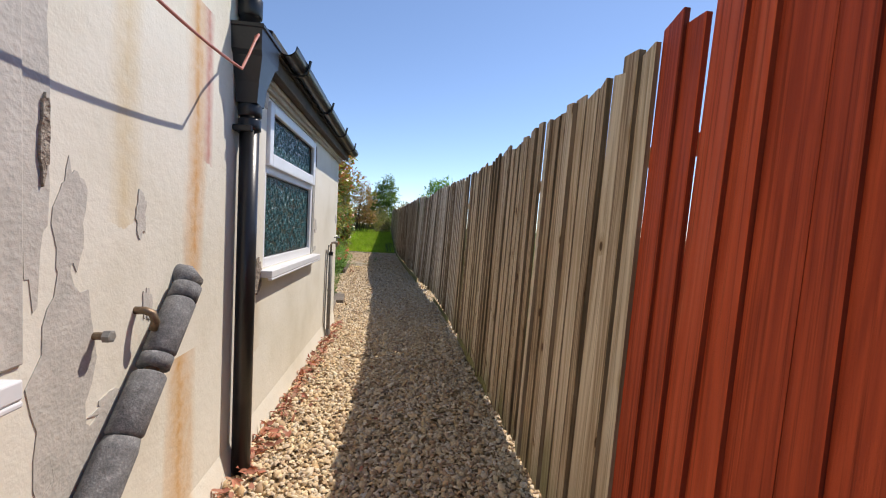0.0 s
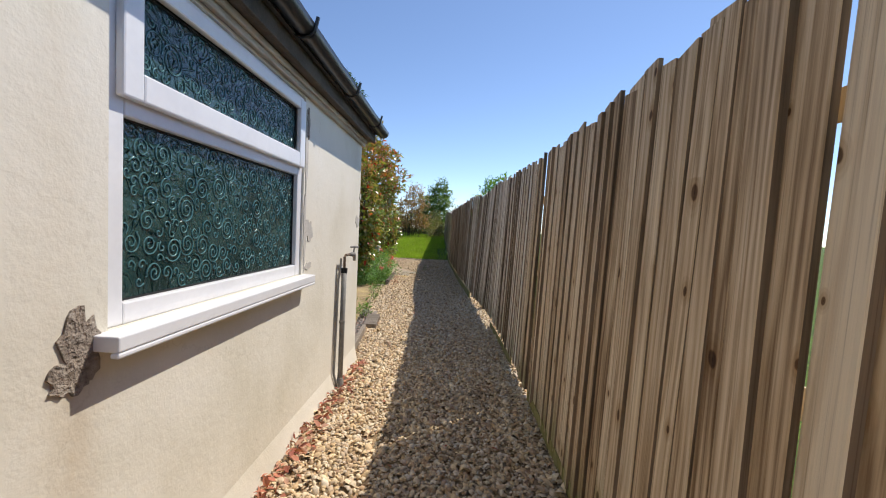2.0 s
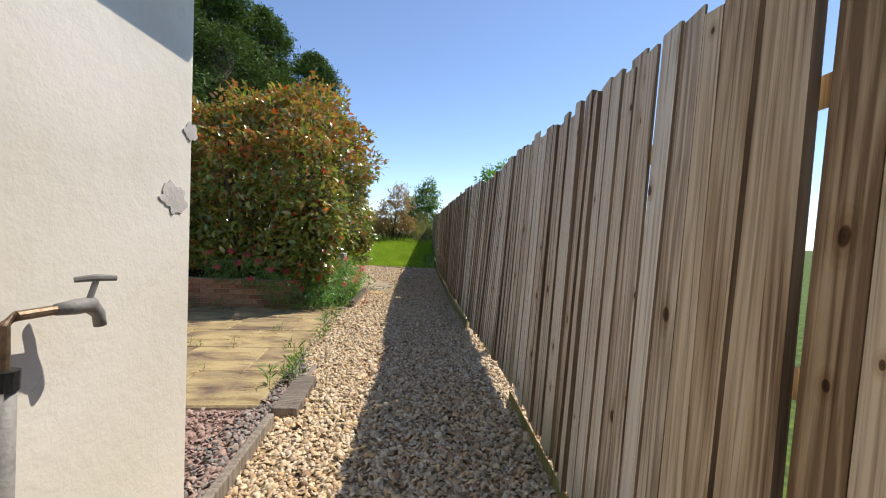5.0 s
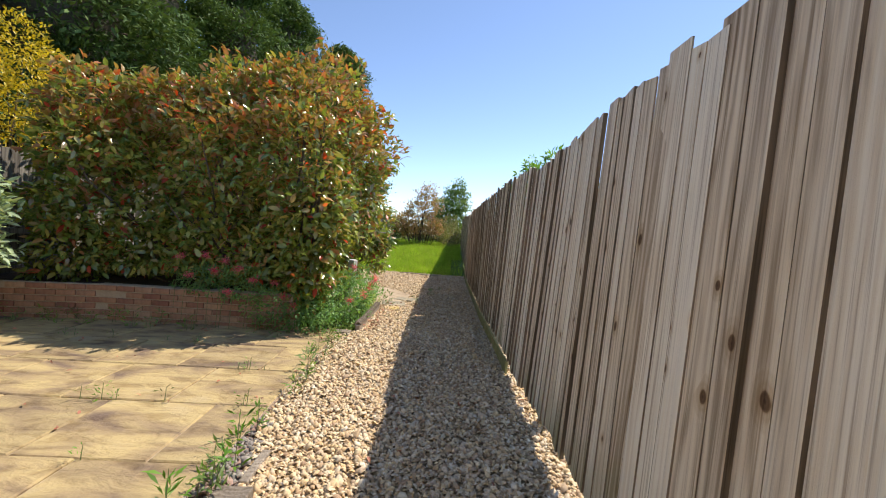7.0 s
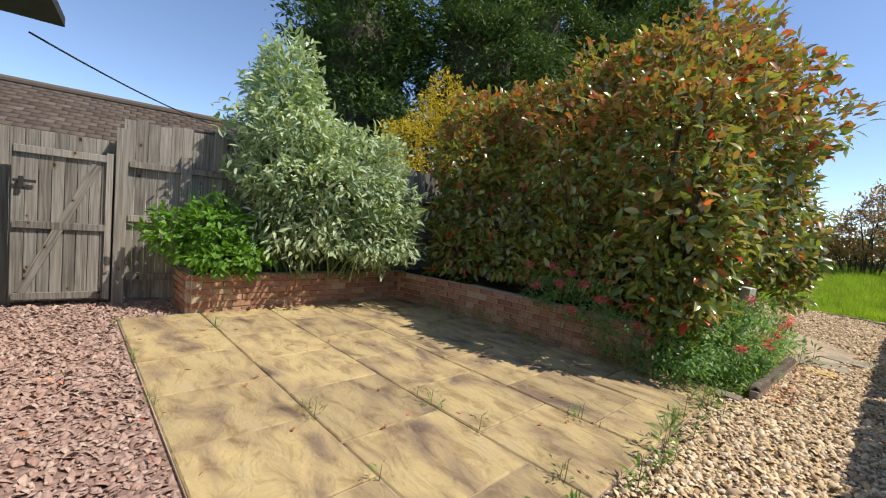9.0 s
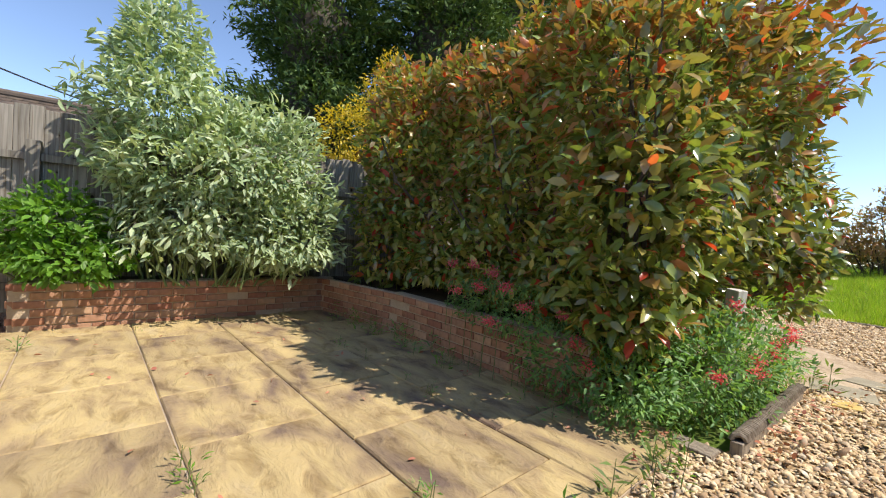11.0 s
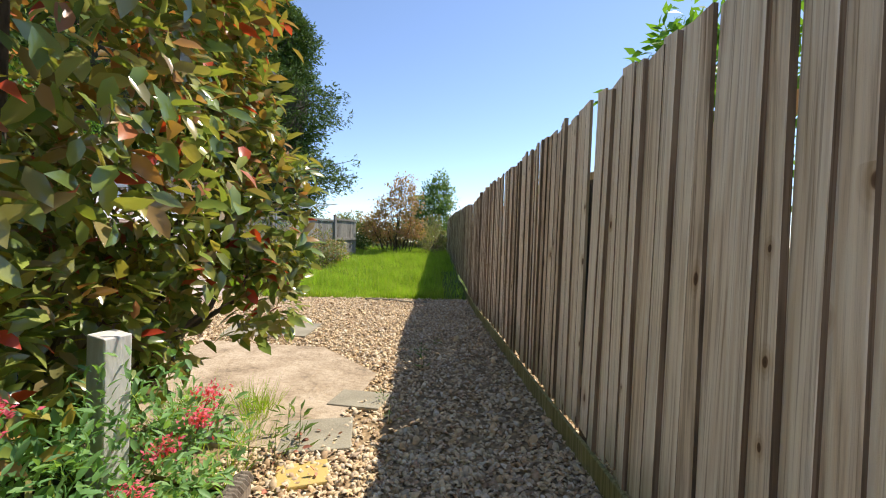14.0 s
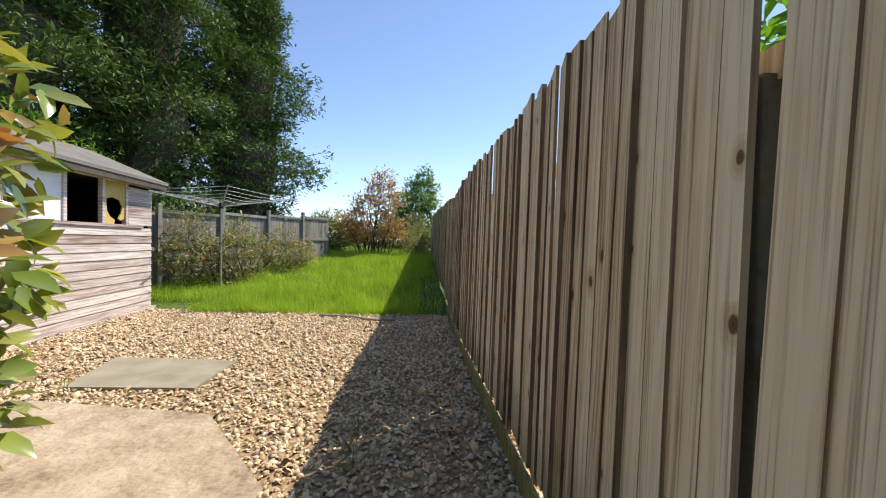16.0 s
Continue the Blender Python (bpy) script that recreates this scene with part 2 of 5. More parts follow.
M_SLATE = by_piece("plum_slate_chips", [(0.36, 0.22, 0.18), (0.48, 0.32, 0.26), (0.4, 0.28, 0.24), (0.56, 0.42, 0.34), (0.32, 0.2, 0.17)], 0.85, 0.3)
M_GREYCHIP = by_piece("grey_chips", [(0.2, 0.19, 0.17), (0.34, 0.31, 0.28), (0.27, 0.24, 0.22), (0.42, 0.38, 0.33)], 0.85, 0.3)


def leafy(name, colours, rough=0.35, through_=0.42, spec=0.5):
    """Thin leaves, each with its own colour, letting part of the light through."""
    m, nt, b, co = material(name, rough, 0.0, spec)
    r = nt.nodes.new("ShaderNodeNewGeometry").outputs["Random Per Island"]
    n = len(colours)
    base = ramp(nt, r, [(i / max(1, n - 1), c) for i, c in enumerate(colours)])
    f = tex(nt, "Noise", 1.6, co.outputs["Object"], Detail=3.0)
    shade = ramp(nt, f.outputs["Fac"], [(0.3, (0.7, 0.72, 0.7)), (0.7, (1.2, 1.15, 1.1))])
    col = mix(nt, 1.0, base, shade, "MULTIPLY")
    paint(nt, b, col)
    tr = nt.nodes.new("ShaderNodeBsdfTranslucent")
    nt.links.new(mix(nt, 1.0, col, (1.35, 1.3, 0.6), "MULTIPLY"), tr.inputs["Color"])
    ms = nt.nodes.new("ShaderNodeMixShader")
    ms.inputs[0].default_value = through_
    nt.links.new(b.outputs[0], ms.inputs[1])
    nt.links.new(tr.outputs[0], ms.inputs[2])
    nt.links.new(ms.outputs[0], nt.nodes["Material Output"].inputs["Surface"])
    return m


L_PHOTINIA = leafy("photinia_leaves", [(0.16, 0.25, 0.055), (0.31, 0.4, 0.09), (0.12, 0.2, 0.06), (0.4, 0.45, 0.115), (0.46, 0.4, 0.12), (0.22, 0.32, 0.085), (0.34, 0.25, 0.13)], 0.18, 0.28, 0.9)
L_PHOTINIA_TOP = leafy("photinia_young_leaves", [(0.504, 0.204, 0.084), (0.408, 0.264, 0.072), (0.540, 0.180, 0.096), (0.360, 0.300, 0.072), (0.480, 0.264, 0.120), (0.312, 0.288, 0.072)], 0.28, 0.3)
L_RED = leafy("photinia_red_tips", [(0.625, 0.088, 0.037), (0.500, 0.062, 0.037), (0.600, 0.163, 0.075)], 0.3)
L_GOLD = leafy("golden_leaves", [(0.650, 0.494, 0.039), (0.520, 0.429, 0.052), (0.754, 0.572, 0.065)], 0.4)
L_SILVER = leafy("silver_green_leaves", [(0.36, 0.49, 0.28), (0.52, 0.64, 0.43), (0.27, 0.39, 0.19), (0.62, 0.71, 0.53)], 0.6, 0.25, 0.3)
L_FRESH = leafy("fresh_green_leaves", [(0.130, 0.312, 0.039), (0.182, 0.390, 0.052), (0.091, 0.221, 0.033)], 0.5)
L_VALERIAN = leafy("blue_green_leaves", [(0.135, 0.314, 0.113), (0.225, 0.449, 0.158), (0.113, 0.248, 0.102), (0.292, 0.538, 0.158)], 0.5)
L_CONIFER = leafy("conifer_sprays", [(0.055, 0.105, 0.04), (0.1, 0.175, 0.055), (0.145, 0.225, 0.07), (0.045, 0.085, 0.033)], 0.7, 0.15, 0.2)
L_BUSH = leafy("dusty_bush_leaves", [(0.150, 0.195, 0.060), (0.240, 0.270, 0.105), (0.300, 0.240, 0.150), (0.120, 0.165, 0.053)], 0.6)
L_PLUM = leafy("bronze_leaves", [(0.390, 0.254, 0.137), (0.546, 0.332, 0.176), (0.273, 0.254, 0.098), (0.468, 0.273, 0.234)], 0.5)
L_LIGHT = leafy("light_green_leaves", [(0.143, 0.247, 0.065), (0.208, 0.325, 0.104), (0.104, 0.195, 0.052)], 0.5)
L_GRASS = leafy("meadow_grass", [(0.257, 0.455, 0.040), (0.337, 0.554, 0.059), (0.436, 0.634, 0.090), (0.218, 0.376, 0.040), (0.554, 0.614, 0.178)], 0.6, 0.4, 0.3)
L_DRY = leafy("dry_red_leaves", [(0.42, 0.13, 0.08), (0.56, 0.25, 0.16), (0.3, 0.09, 0.06), (0.5, 0.3, 0.2)], 0.7, 0.1)
L_CREAM = leafy("cream_petals", [(0.8, 0.76, 0.6), (0.84, 0.8, 0.7)], 0.6)
L_PINK = leafy("crimson_petals", [(0.88, 0.12, 0.22), (0.9, 0.24, 0.34), (0.78, 0.07, 0.15)], 0.6)


def wall_render():
    """Cream painted render: trowel relief, rust runs below old fixings, greyed damp places."""
    m, nt, b, co = material("cream_render", 0.9, 0.0, 0.25)
    v = co.outputs["Object"]
    sep = nt.nodes.new("ShaderNodeSeparateXYZ")
    nt.links.new(v, sep.inputs[0])
    big = tex(nt, "Noise", 1.3, v, Detail=7.0, Roughness=0.6)
    fine = tex(nt, "Noise", 26.0, v, Detail=6.0)
    grit = tex(nt, "Noise", 110.0, v, Detail=3.0)
    col = ramp(nt, big.outputs["Fac"], [(0.3, (0.64, 0.6, 0.49)), (0.5, (0.74, 0.705, 0.605)), (0.72, (0.79, 0.76, 0.675))])
    runs = tex(nt, "Noise", 9.0, mapped(nt, v, (1, 1, 0.12)), Detail=5.0)
    wob = calc(nt, "MULTIPLY", calc(nt, "SUBTRACT", runs.outputs["Fac"], 0.5), 0.16)
    for y0, width, z0, z1, tint, most in (
        (1.74, 0.1, 1.02, 2.2, (0.6, 0.32, 0.11), 0.95),
        (1.84, 0.055, 1.55, 2.2, (0.5, 0.2, 0.17), 0.9),
        (1.66, 0.13, -0.1, 0.78, (0.58, 0.33, 0.12), 1.0),
        (1.33, 0.09, 1.3, 2.4, (0.6, 0.45, 0.22), 0.6),
        (2.42, 0.1, 0.2, 2.1, (0.58, 0.48, 0.33), 0.25),
        (2.5, 0.09, 0.55, 1.0, (0.5, 0.37, 0.22), 0.45),
    ):
        off = calc(nt, "ABSOLUTE", calc(nt, "SUBTRACT", calc(nt, "ADD", sep.outputs["Y"], wob), y0))
        side = calc(nt, "SMOOTH_MIN", calc(nt, "MAXIMUM", calc(nt, "SUBTRACT", 1.0, calc(nt, "DIVIDE", off, width)), 0.0), 1.0, 0.2)
        up = calc(nt, "MULTIPLY", calc(nt, "GREATER_THAN", calc(nt, "ADD", sep.outputs["Z"], wob), z0), calc(nt, "LESS_THAN", sep.outputs["Z"], z1))
        fac = calc(nt, "MULTIPLY", calc(nt, "MULTIPLY", side, up), most)
        fac = calc(nt, "MULTIPLY", fac, calc(nt, "ADD", fine.outputs["Fac"], 0.35))
        col = mix(nt, fac, col, tint)
    cr = tex(nt, "Voronoi", 0.85, mix(nt, 0.12, v, fine.outputs["Color"]))
    cr.feature = "DISTANCE_TO_EDGE"
    crack = ramp(nt, cr.outputs["Distance"], [(0.0, (0.55, 0.5, 0.42)), (0.004, (1, 1, 1))])
    col = mix(nt, 0.2, col, mix(nt, 1.0, col, crack, "MULTIPLY"))
    h = calc(nt, "ADD", calc(nt, "MULTIPLY", fine.outputs["Fac"], 0.8), calc(nt, "MULTIPLY", grit.outputs["Fac"], 0.35))
    paint(nt, b, col, h, 0.35, 0.007)
    return m


M_WALL = wall_render()


def riven():
    """Riven buff paving, each slab tinted on its own."""
    m, nt, b, co = material("riven_buff_paving", 0.88, 0.0, 0.3)
    r = nt.nodes.new("ShaderNodeObjectInfo").outputs["Random"]
    shift = nt.nodes.new("ShaderNodeCombineXYZ")
    nt.links.new(calc(nt, "MULTIPLY", r, 40.0), shift.inputs[0])
    nt.links.new(calc(nt, "MULTIPLY", r, 71.0), shift.inputs[1])
    v = mapped(nt, co.outputs["Object"], (1.0, 2.1, 1), shift.outputs[0])
    big = tex(nt, "Noise", 2.0, v, Detail=6.0, Distortion=0.5)
    fine = tex(nt, "Noise", 38.0, co.outputs["Object"], Detail=6.0)
    step = tex(nt, "Noise", 4.0, v, Detail=9.0, Distortion=0.6, Roughness=0.62)
    col = ramp(nt, big.outputs["Fac"], [(0.3, (0.21, 0.15, 0.11)), (0.42, (0.4, 0.3, 0.165)), (0.56, (0.53, 0.41, 0.2)), (0.75, (0.5, 0.4, 0.24))])
    dirt = ramp(nt, step.outputs["Fac"], [(0.34, (0.66, 0.62, 0.58)), (0.5, (1, 1, 1))])
    grey = ramp(nt, r, [(0.2, (0.0, 0.0, 0.0)), (0.95, (0.55, 0.55, 0.55))])
    col = mix(nt, grey, col, mix(nt, 1.0, col, (0.62, 0.62, 0.7), "MULTIPLY"))
    col = mix(nt, 1.0, col, dirt, "MULTIPLY")
    h = calc(nt, "ADD", step.outputs["Fac"], calc(nt, "MULTIPLY", fine.outputs["Fac"], 0.15))
    paint(nt, b, col, h, 1.0, 0.035)
    return m


M_RIVEN = riven()


def swirl_glass():
    """Obscure window glass with pressed curls."""
    m, nt, b, co = material("swirled_obscure_glass", 0.08, 0.0, 0.6)
    warp = tex(nt, "Noise", 7.0, co.outputs["Object"], Detail=2.0)
    v = mix(nt, 0.12, co.outputs["Object"], warp.outputs["Color"])
    a = tex(nt, "Voronoi", 7.5, v)
    waves = calc(nt, "SINE", calc(nt, "MULTIPLY", a.outputs["Distance"], 34.0))
    lines = ramp(nt, waves, [(0.3, (0, 0, 0)), (0.85, (1, 1, 1))])
    small = tex(nt, "Noise", 45.0, co.outputs["Object"], Detail=2.0)
    h = calc(nt, "ADD", lines, calc(nt, "MULTIPLY", small.outputs["Fac"], 0.3))
    deep = tex(nt, "Noise", 4.0, co.outputs["Object"], Detail=3.0)
    b.inputs["Transmission Weight"].default_value = 0.35
    paint(nt, b, ramp(nt, deep.outputs["Fac"], [(0.35, (0.015, 0.05, 0.05)), (0.65, (0.06, 0.14, 0.13))]), h, 1.0, 0.02)
    return m


M_GLASS = swirl_glass()


M_SWIRL = rough_stuff("raised_glass_lines", [(0.3, (0.03, 0.1, 0.11)), (0.7, (0.09, 0.21, 0.21))], 9, 60, 0.12, 0.05, spec=0.7)


def ground_mat(name, stops, scale=30.0):
    m, nt, b, co = material(name, 0.95, 0.0, 0.2)
    a = tex(nt, "Voronoi", scale, co.outputs["Object"])
    n = tex(nt, "Noise", 1.2, co.outputs["Object"], Detail=6.0)
    c = ramp(nt, calc(nt, "ADD", calc(nt, "MULTIPLY", a.outputs["Distance"], 0.8), calc(nt, "MULTIPLY", n.outputs["Fac"], 0.4)), stops)
    paint(nt, b, c, a.outputs["Distance"], 0.8, 0.01)
    return m


M_GRAVELBED = ground_mat("sandy_gravel_bed", [(0.2, (0.52, 0.38, 0.22)), (0.5, (0.38, 0.27, 0.15)), (0.9, (0.2, 0.14, 0.08))])
M_SLATEBED = ground_mat("plum_chip_bed", [(0.2, (0.42, 0.29, 0.24)), (0.5, (0.34, 0.23, 0.19)), (0.9, (0.18, 0.12, 0.1))])
M_TURF = ground_mat("rough_turf", [(0.2, (0.16, 0.22, 0.035)), (0.5, (0.1, 0.16, 0.025)), (0.9, (0.05, 0.07, 0.02))], 12.0)
M_FIELD = ground_mat("distant_grass", [(0.2, (0.13, 0.18, 0.04)), (0.9, (0.07, 0.1, 0.03))], 0.5)

# ---- mesh helpers ----


def mesh_of(name, bm, mat):
    me = bpy.data.meshes.new(name)
    bmesh.ops.recalc_face_normals(bm, faces=bm.faces[:])
    bm.to_mesh(me)
    bm.free()
    me.materials.append(mat)
    return me


def part(name, bm, mat, parent=None, label="", smooth=False):
    """One bmesh as one mesh object, under a thing or a part."""
    me = mesh_of(name, bm, mat)
    if smooth:
        me.polygons.foreach_set("use_smooth", [True] * len(me.polygons))
    ob = new(name, me)
    if parent:
        ob.parent = parent
    if label:
        ob["label"] = label
    return ob


def thing(name, label, category, at=(0, 0, 0), turn=0.0, group="", kind=""):
    e = new(name)
    e.empty_display_size = 0.1
    e.matrix_basis = pose(*at, 0, 0, turn)
    return tagged(e, label, category, group, kind)


def box(bm, lo, hi, bevel=0.0):
    g = bmesh.ops.create_cube(bm, size=1)["verts"]
    for v in g:
        v.co = Vector([l + (h - l) * (c + 0.5) for l, h, c in zip(lo, hi, v.co)])
    if bevel:
        es = list({e for v in g for e in v.link_edges})
        bmesh.ops.bevel(bm, geom=es, offset=bevel, segments=2, affect="EDGES", profile=0.5)
    return bm


def boxes(*pairs, bevel=0.0):
    bm = bmesh.new()
    for lo, hi in pairs:
        box(bm, lo, hi, bevel)
    return bm


def tube(bm, points, radii, sides=10, cap=True):
    """A round tube through points, radius by radius."""
    pts = [Vector(p) for p in points]
    if isinstance(radii, (int, float)):
        radii = [radii] * len(pts)
    rings = []
    for i, p in enumerate(pts):
        d = (pts[min(i + 1, len(pts) - 1)] - pts[max(i - 1, 0)]).normalized()
        a = d.cross(Vector((0.31, 0.17, 0.93)))
        if a.length < 0.1:
            a = d.cross(Vector((0.9, 0.1, 0.1)))
        a.normalize()
        c = d.cross(a)
        rings.append([bm.verts.new(p + (a * math.cos(k * math.tau / sides) + c * math.sin(k * math.tau / sides)) * radii[i]) for k in range(sides)])
    for r, s in zip(rings, rings[1:]):
        for k in range(sides):
            bm.faces.new((r[k], r[(k + 1) % sides], s[(k + 1) % sides], s[k]))
    if cap:
        bm.faces.new(rings[0][::-1])
        bm.faces.new(rings[-1])
    return bm


def raw(name, verts, faces, mat, parent=None, soft_=False):
    """A large mesh from arrays; all faces have the same number of corners."""
    me = bpy.data.meshes.new(name)
    k = faces.shape[1]
    me.vertices.add(len(verts))
    me.vertices.foreach_set("co", np.ascontiguousarray(verts, dtype=np.float32).ravel())
    me.loops.add(faces.size)
    me.loops.foreach_set("vertex_index", faces.astype(np.int32).ravel())
    me.polygons.add(len(faces))
    me.polygons.foreach_set("loop_start", np.arange(len(faces), dtype=np.int32) * k)
    me.update(calc_edges=True)
    if soft_:
        me.polygons.foreach_set("use_smooth", np.ones(len(faces), dtype=bool))
    me.materials.append(mat)
    ob = new(name, me)
    if parent:
        ob.parent = parent
    return ob


def turns(n, tilt=math.pi):
    """n random rotation matrices."""
    q = rng.normal(size=(n, 4))
    q /= np.linalg.norm(q, axis=1)[:, None]
    w, x, y, z = q.T
    return np.stack([1 - 2 * (y * y + z * z), 2 * (x * y - z * w), 2 * (x * z + y * w), 2 * (x * y + z * w), 1 - 2 * (x * x + z * z), 2 * (y * z - x * w), 2 * (x * z - y * w), 2 * (y * z + x * w), 1 - 2 * (x * x + y * y)], 1).reshape(n, 3, 3)


def facing(outward, droop=0.3, jitter=0.6):
    """Rotations whose y axis points roughly outward (leaf length) and z roughly up and out (leaf face)."""
    n = len(outward)
    y = outward + rng.normal(size=(n, 3)) * jitter
    y[:, 2] -= droop
    y /= np.linalg.norm(y, axis=1)[:, None]
    up = np.array([0, 0, 1.0]) + outward * 0.5 + rng.normal(size=(n, 3)) * 0.5
    x = np.cross(y, up)
    x /= np.linalg.norm(x, axis=1)[:, None] + 1e-9
    return np.stack([x, y, np.cross(x, y)], 2)


LEAF = np.array([[0, 0, 0], [-0.2, 0.3, 0.07], [0, 0.33, 0], [0.2, 0.3, 0.07], [-0.17, 0.68, 0.03], [0, 0.7, -0.04], [0.17, 0.68, 0.03], [0, 1, -0.12]])
LEAF_F = np.array([[0, 2, 1], [0, 3, 2], [1, 2, 4], [2, 5, 4], [2, 3, 6], [2, 6, 5], [4, 5, 7], [5, 6, 7]])
BLADE = np.array([[-0.5, 0, 0], [0.5, 0, 0], [0, 1, 0]])
BLADE_F = np.array([[0, 1, 2]])
SIMPLE = np.array([[0, 0, 0], [-0.22, 0.45, 0.05], [0.22, 0.45, 0.05], [0, 1, -0.08]])
SIMPLE_F = np.array([[0, 2, 1], [1, 2, 3]])


def scatter(name, places, mats, lengths, widths, mat, parent, shape=LEAF, tris=LEAF_F):
    n, k = len(places), len(shape)
    s = shape[None] * np.stack([widths, lengths, lengths], 1)[:, None, :]
    v = np.einsum("nij,nkj->nki", mats, s) + places[:, None]
    f = (tris[None] + (np.arange(n) * k)[:, None, None]).reshape(-1, 3)
    return raw(name, v.reshape(-1, 3), f, mat, parent, len(shape) > 4)


def blob_points(n, lobes, inner=0.55, roughness=0.18):
    """Points in the outer shell of a union of ellipsoids, and their outward directions."""
    vol = np.array([l[3] * l[4] + l[4] * l[5] + l[3] * l[5] for l in lobes])
    pick = rng.choice(len(lobes), n, p=vol / vol.sum())
    L = np.array(lobes)[pick]
    d = rng.normal(size=(n, 3))
    d /= np.linalg.norm(d, axis=1)[:, None]
    lump = 1 + roughness * (np.sin(d[:, 0] * 9 + pick) * np.cos(d[:, 1] * 8 + pick * 2) + np.sin(d[:, 2] * 7 + pick))
    r = (inner + (1 - inner) * rng.random(n) ** 0.45) * lump
    p = L[:, :3] + d * L[:, 3:] * r[:, None]
    keep = np.ones(n, bool)
    for i, l in enumerate(lobes):
        q = (p - np.array(l[:3])) / np.array(l[3:])
        keep &= (np.linalg.norm(q, axis=1) > 0.72) | (pick == i)
    o = d / L[:, 3:]
    o /= np.linalg.norm(o, axis=1)[:, None]
    return p[keep], o[keep]


# ---- the plan ----
WALL_X, WALL_END = -0.84, 5.40
P0, PA = Vector((-1.19, 6.76, 0)), radians(6.5)


def patio(u, v, z=0.0):
    """A place on the patio's own grid."""
    return Vector((P0.x + u * math.cos(PA) - v * math.sin(PA), P0.y + u * math.sin(PA) + v * math.cos(PA), z))


FENCE = [(-4.0, 0.76, 0.84), (4.4, 0.76, 0.82), (6.4, 0.71, 0.78), (8.5, 0.55, 0.68), (10.0, 0.42, 0.52), (12.0, 0.26, 0.32), (14.0, 0.14, 0.18), (16.6, -0.05, -0.01), (20.0, -0.17, -0.13), (32.0, -0.75, -0.7)]


def fence_at(y):
    ys, base, top = zip(*FENCE)
    return float(np.interp(y, ys, base)), float(np.interp(y, ys, top))


LAWN_Y = 18.7


def lawn_height(y):
    return 0.7 * max(0.0, min(1.0, (y - LAWN_Y) / 10.0))


def fence_rise(y):
    """The fence steps up less than the lawn."""
    return 0.35 * max(0.0, min(1.0, (y - LAWN_Y) / 9.0))


# ---- ground ----
bm = bmesh.new()
xs = [-900, -200, -60, -30, -20, -14, -10, -7, -4, -1.5, 0, 1.5, 4, 10, 30, 200, 900]
ys = [-900, -200, -40, -10, 0, 6, 12, LAWN_Y, 21, 24, 28, 34, 60, 200, 900]
grid = [[bm.verts.new((x, y, lawn_height(y) - 0.03)) for x in xs] for y in ys]
for j in range(len(ys) - 1):
    for i in range(len(xs) - 1):
        bm.faces.new((grid[j][i], grid[j][i + 1], grid[j + 1][i + 1], grid[j + 1][i]))
tagged(part("ground", bm, M_TURF), "rough green turf reaching the horizon", "ground", kind="structure")


def sheet(name, corners, z, mat, label, category="ground"):
    bm = bmesh.new()
    f = bm.faces.new([bm.verts.new((x, y, z)) for x, y in corners])
    g = bmesh.ops.extrude_face_region(bm, geom=[f])
    for v in g["geom"]:
        if isinstance(v, bmesh.types.BMVert):
            v.co.z -= 0.025
    return tagged(part(name, bm, mat), label, category, kind="structure")


PATH = [(WALL_X, -4), (1.2, -4), (1.2, 6), (0.7, 12), (0.1, 19), (-0.05, LAWN_Y + 0.1), (-2.5, LAWN_Y + 0.25), (-6.2, 19.1), (-6.2, 14), (-3, 12.5), (-1.5, 12.2), (-1.42, 10.6), (-1.7, 10.4), (-1.3, 8.0), (-1.05, 7.3), (-0.9, 5.5)]
path = sheet("path", PATH, 0.0, M_GRAVELBED, "golden pea gravel path between wall and fence", "path")
SLATE = [(-6.6, 5.0), (-0.93, 5.0), (-1.06, 7.3), (-1.3, 8.0), (-1.7, 10.5), (-6.6, 10.5)]
yard = sheet("yard", SLATE, -0.004, M_SLATEBED, "plum slate chippings beside the paved patio", "ground")

STONE = np.array([[1, 0, 0], [-1, 0, 0], [0, 1, 0], [0, -1, 0], [0, 0, 1], [0, 0, -1], [0.62, 0.62, 0.35], [-0.62, 0.6, 0.3], [-0.6, -0.62, 0.35], [0.62, -0.6, 0.3]])
STONE_F = np.array([[0, 6, 4], [6, 2, 4], [2, 7, 4], [7, 1, 4], [1, 8, 4], [8, 3, 4], [3, 9, 4], [9, 0, 4], [0, 2, 6], [2, 1, 7], [1, 3, 8], [3, 0, 9]])


def inside(px, py, poly):
    c = np.zeros(len(px), bool)
    n = len(poly)
    for i in range(n):
        (x0, y0), (x1, y1) = poly[i], poly[(i + 1) % n]
        hit = ((y0 > py) != (y1 > py)) & (px < (x1 - x0) * (py - y0) / (y1 - y0 + 1e-12) + x0)
        c ^= hit
    return c


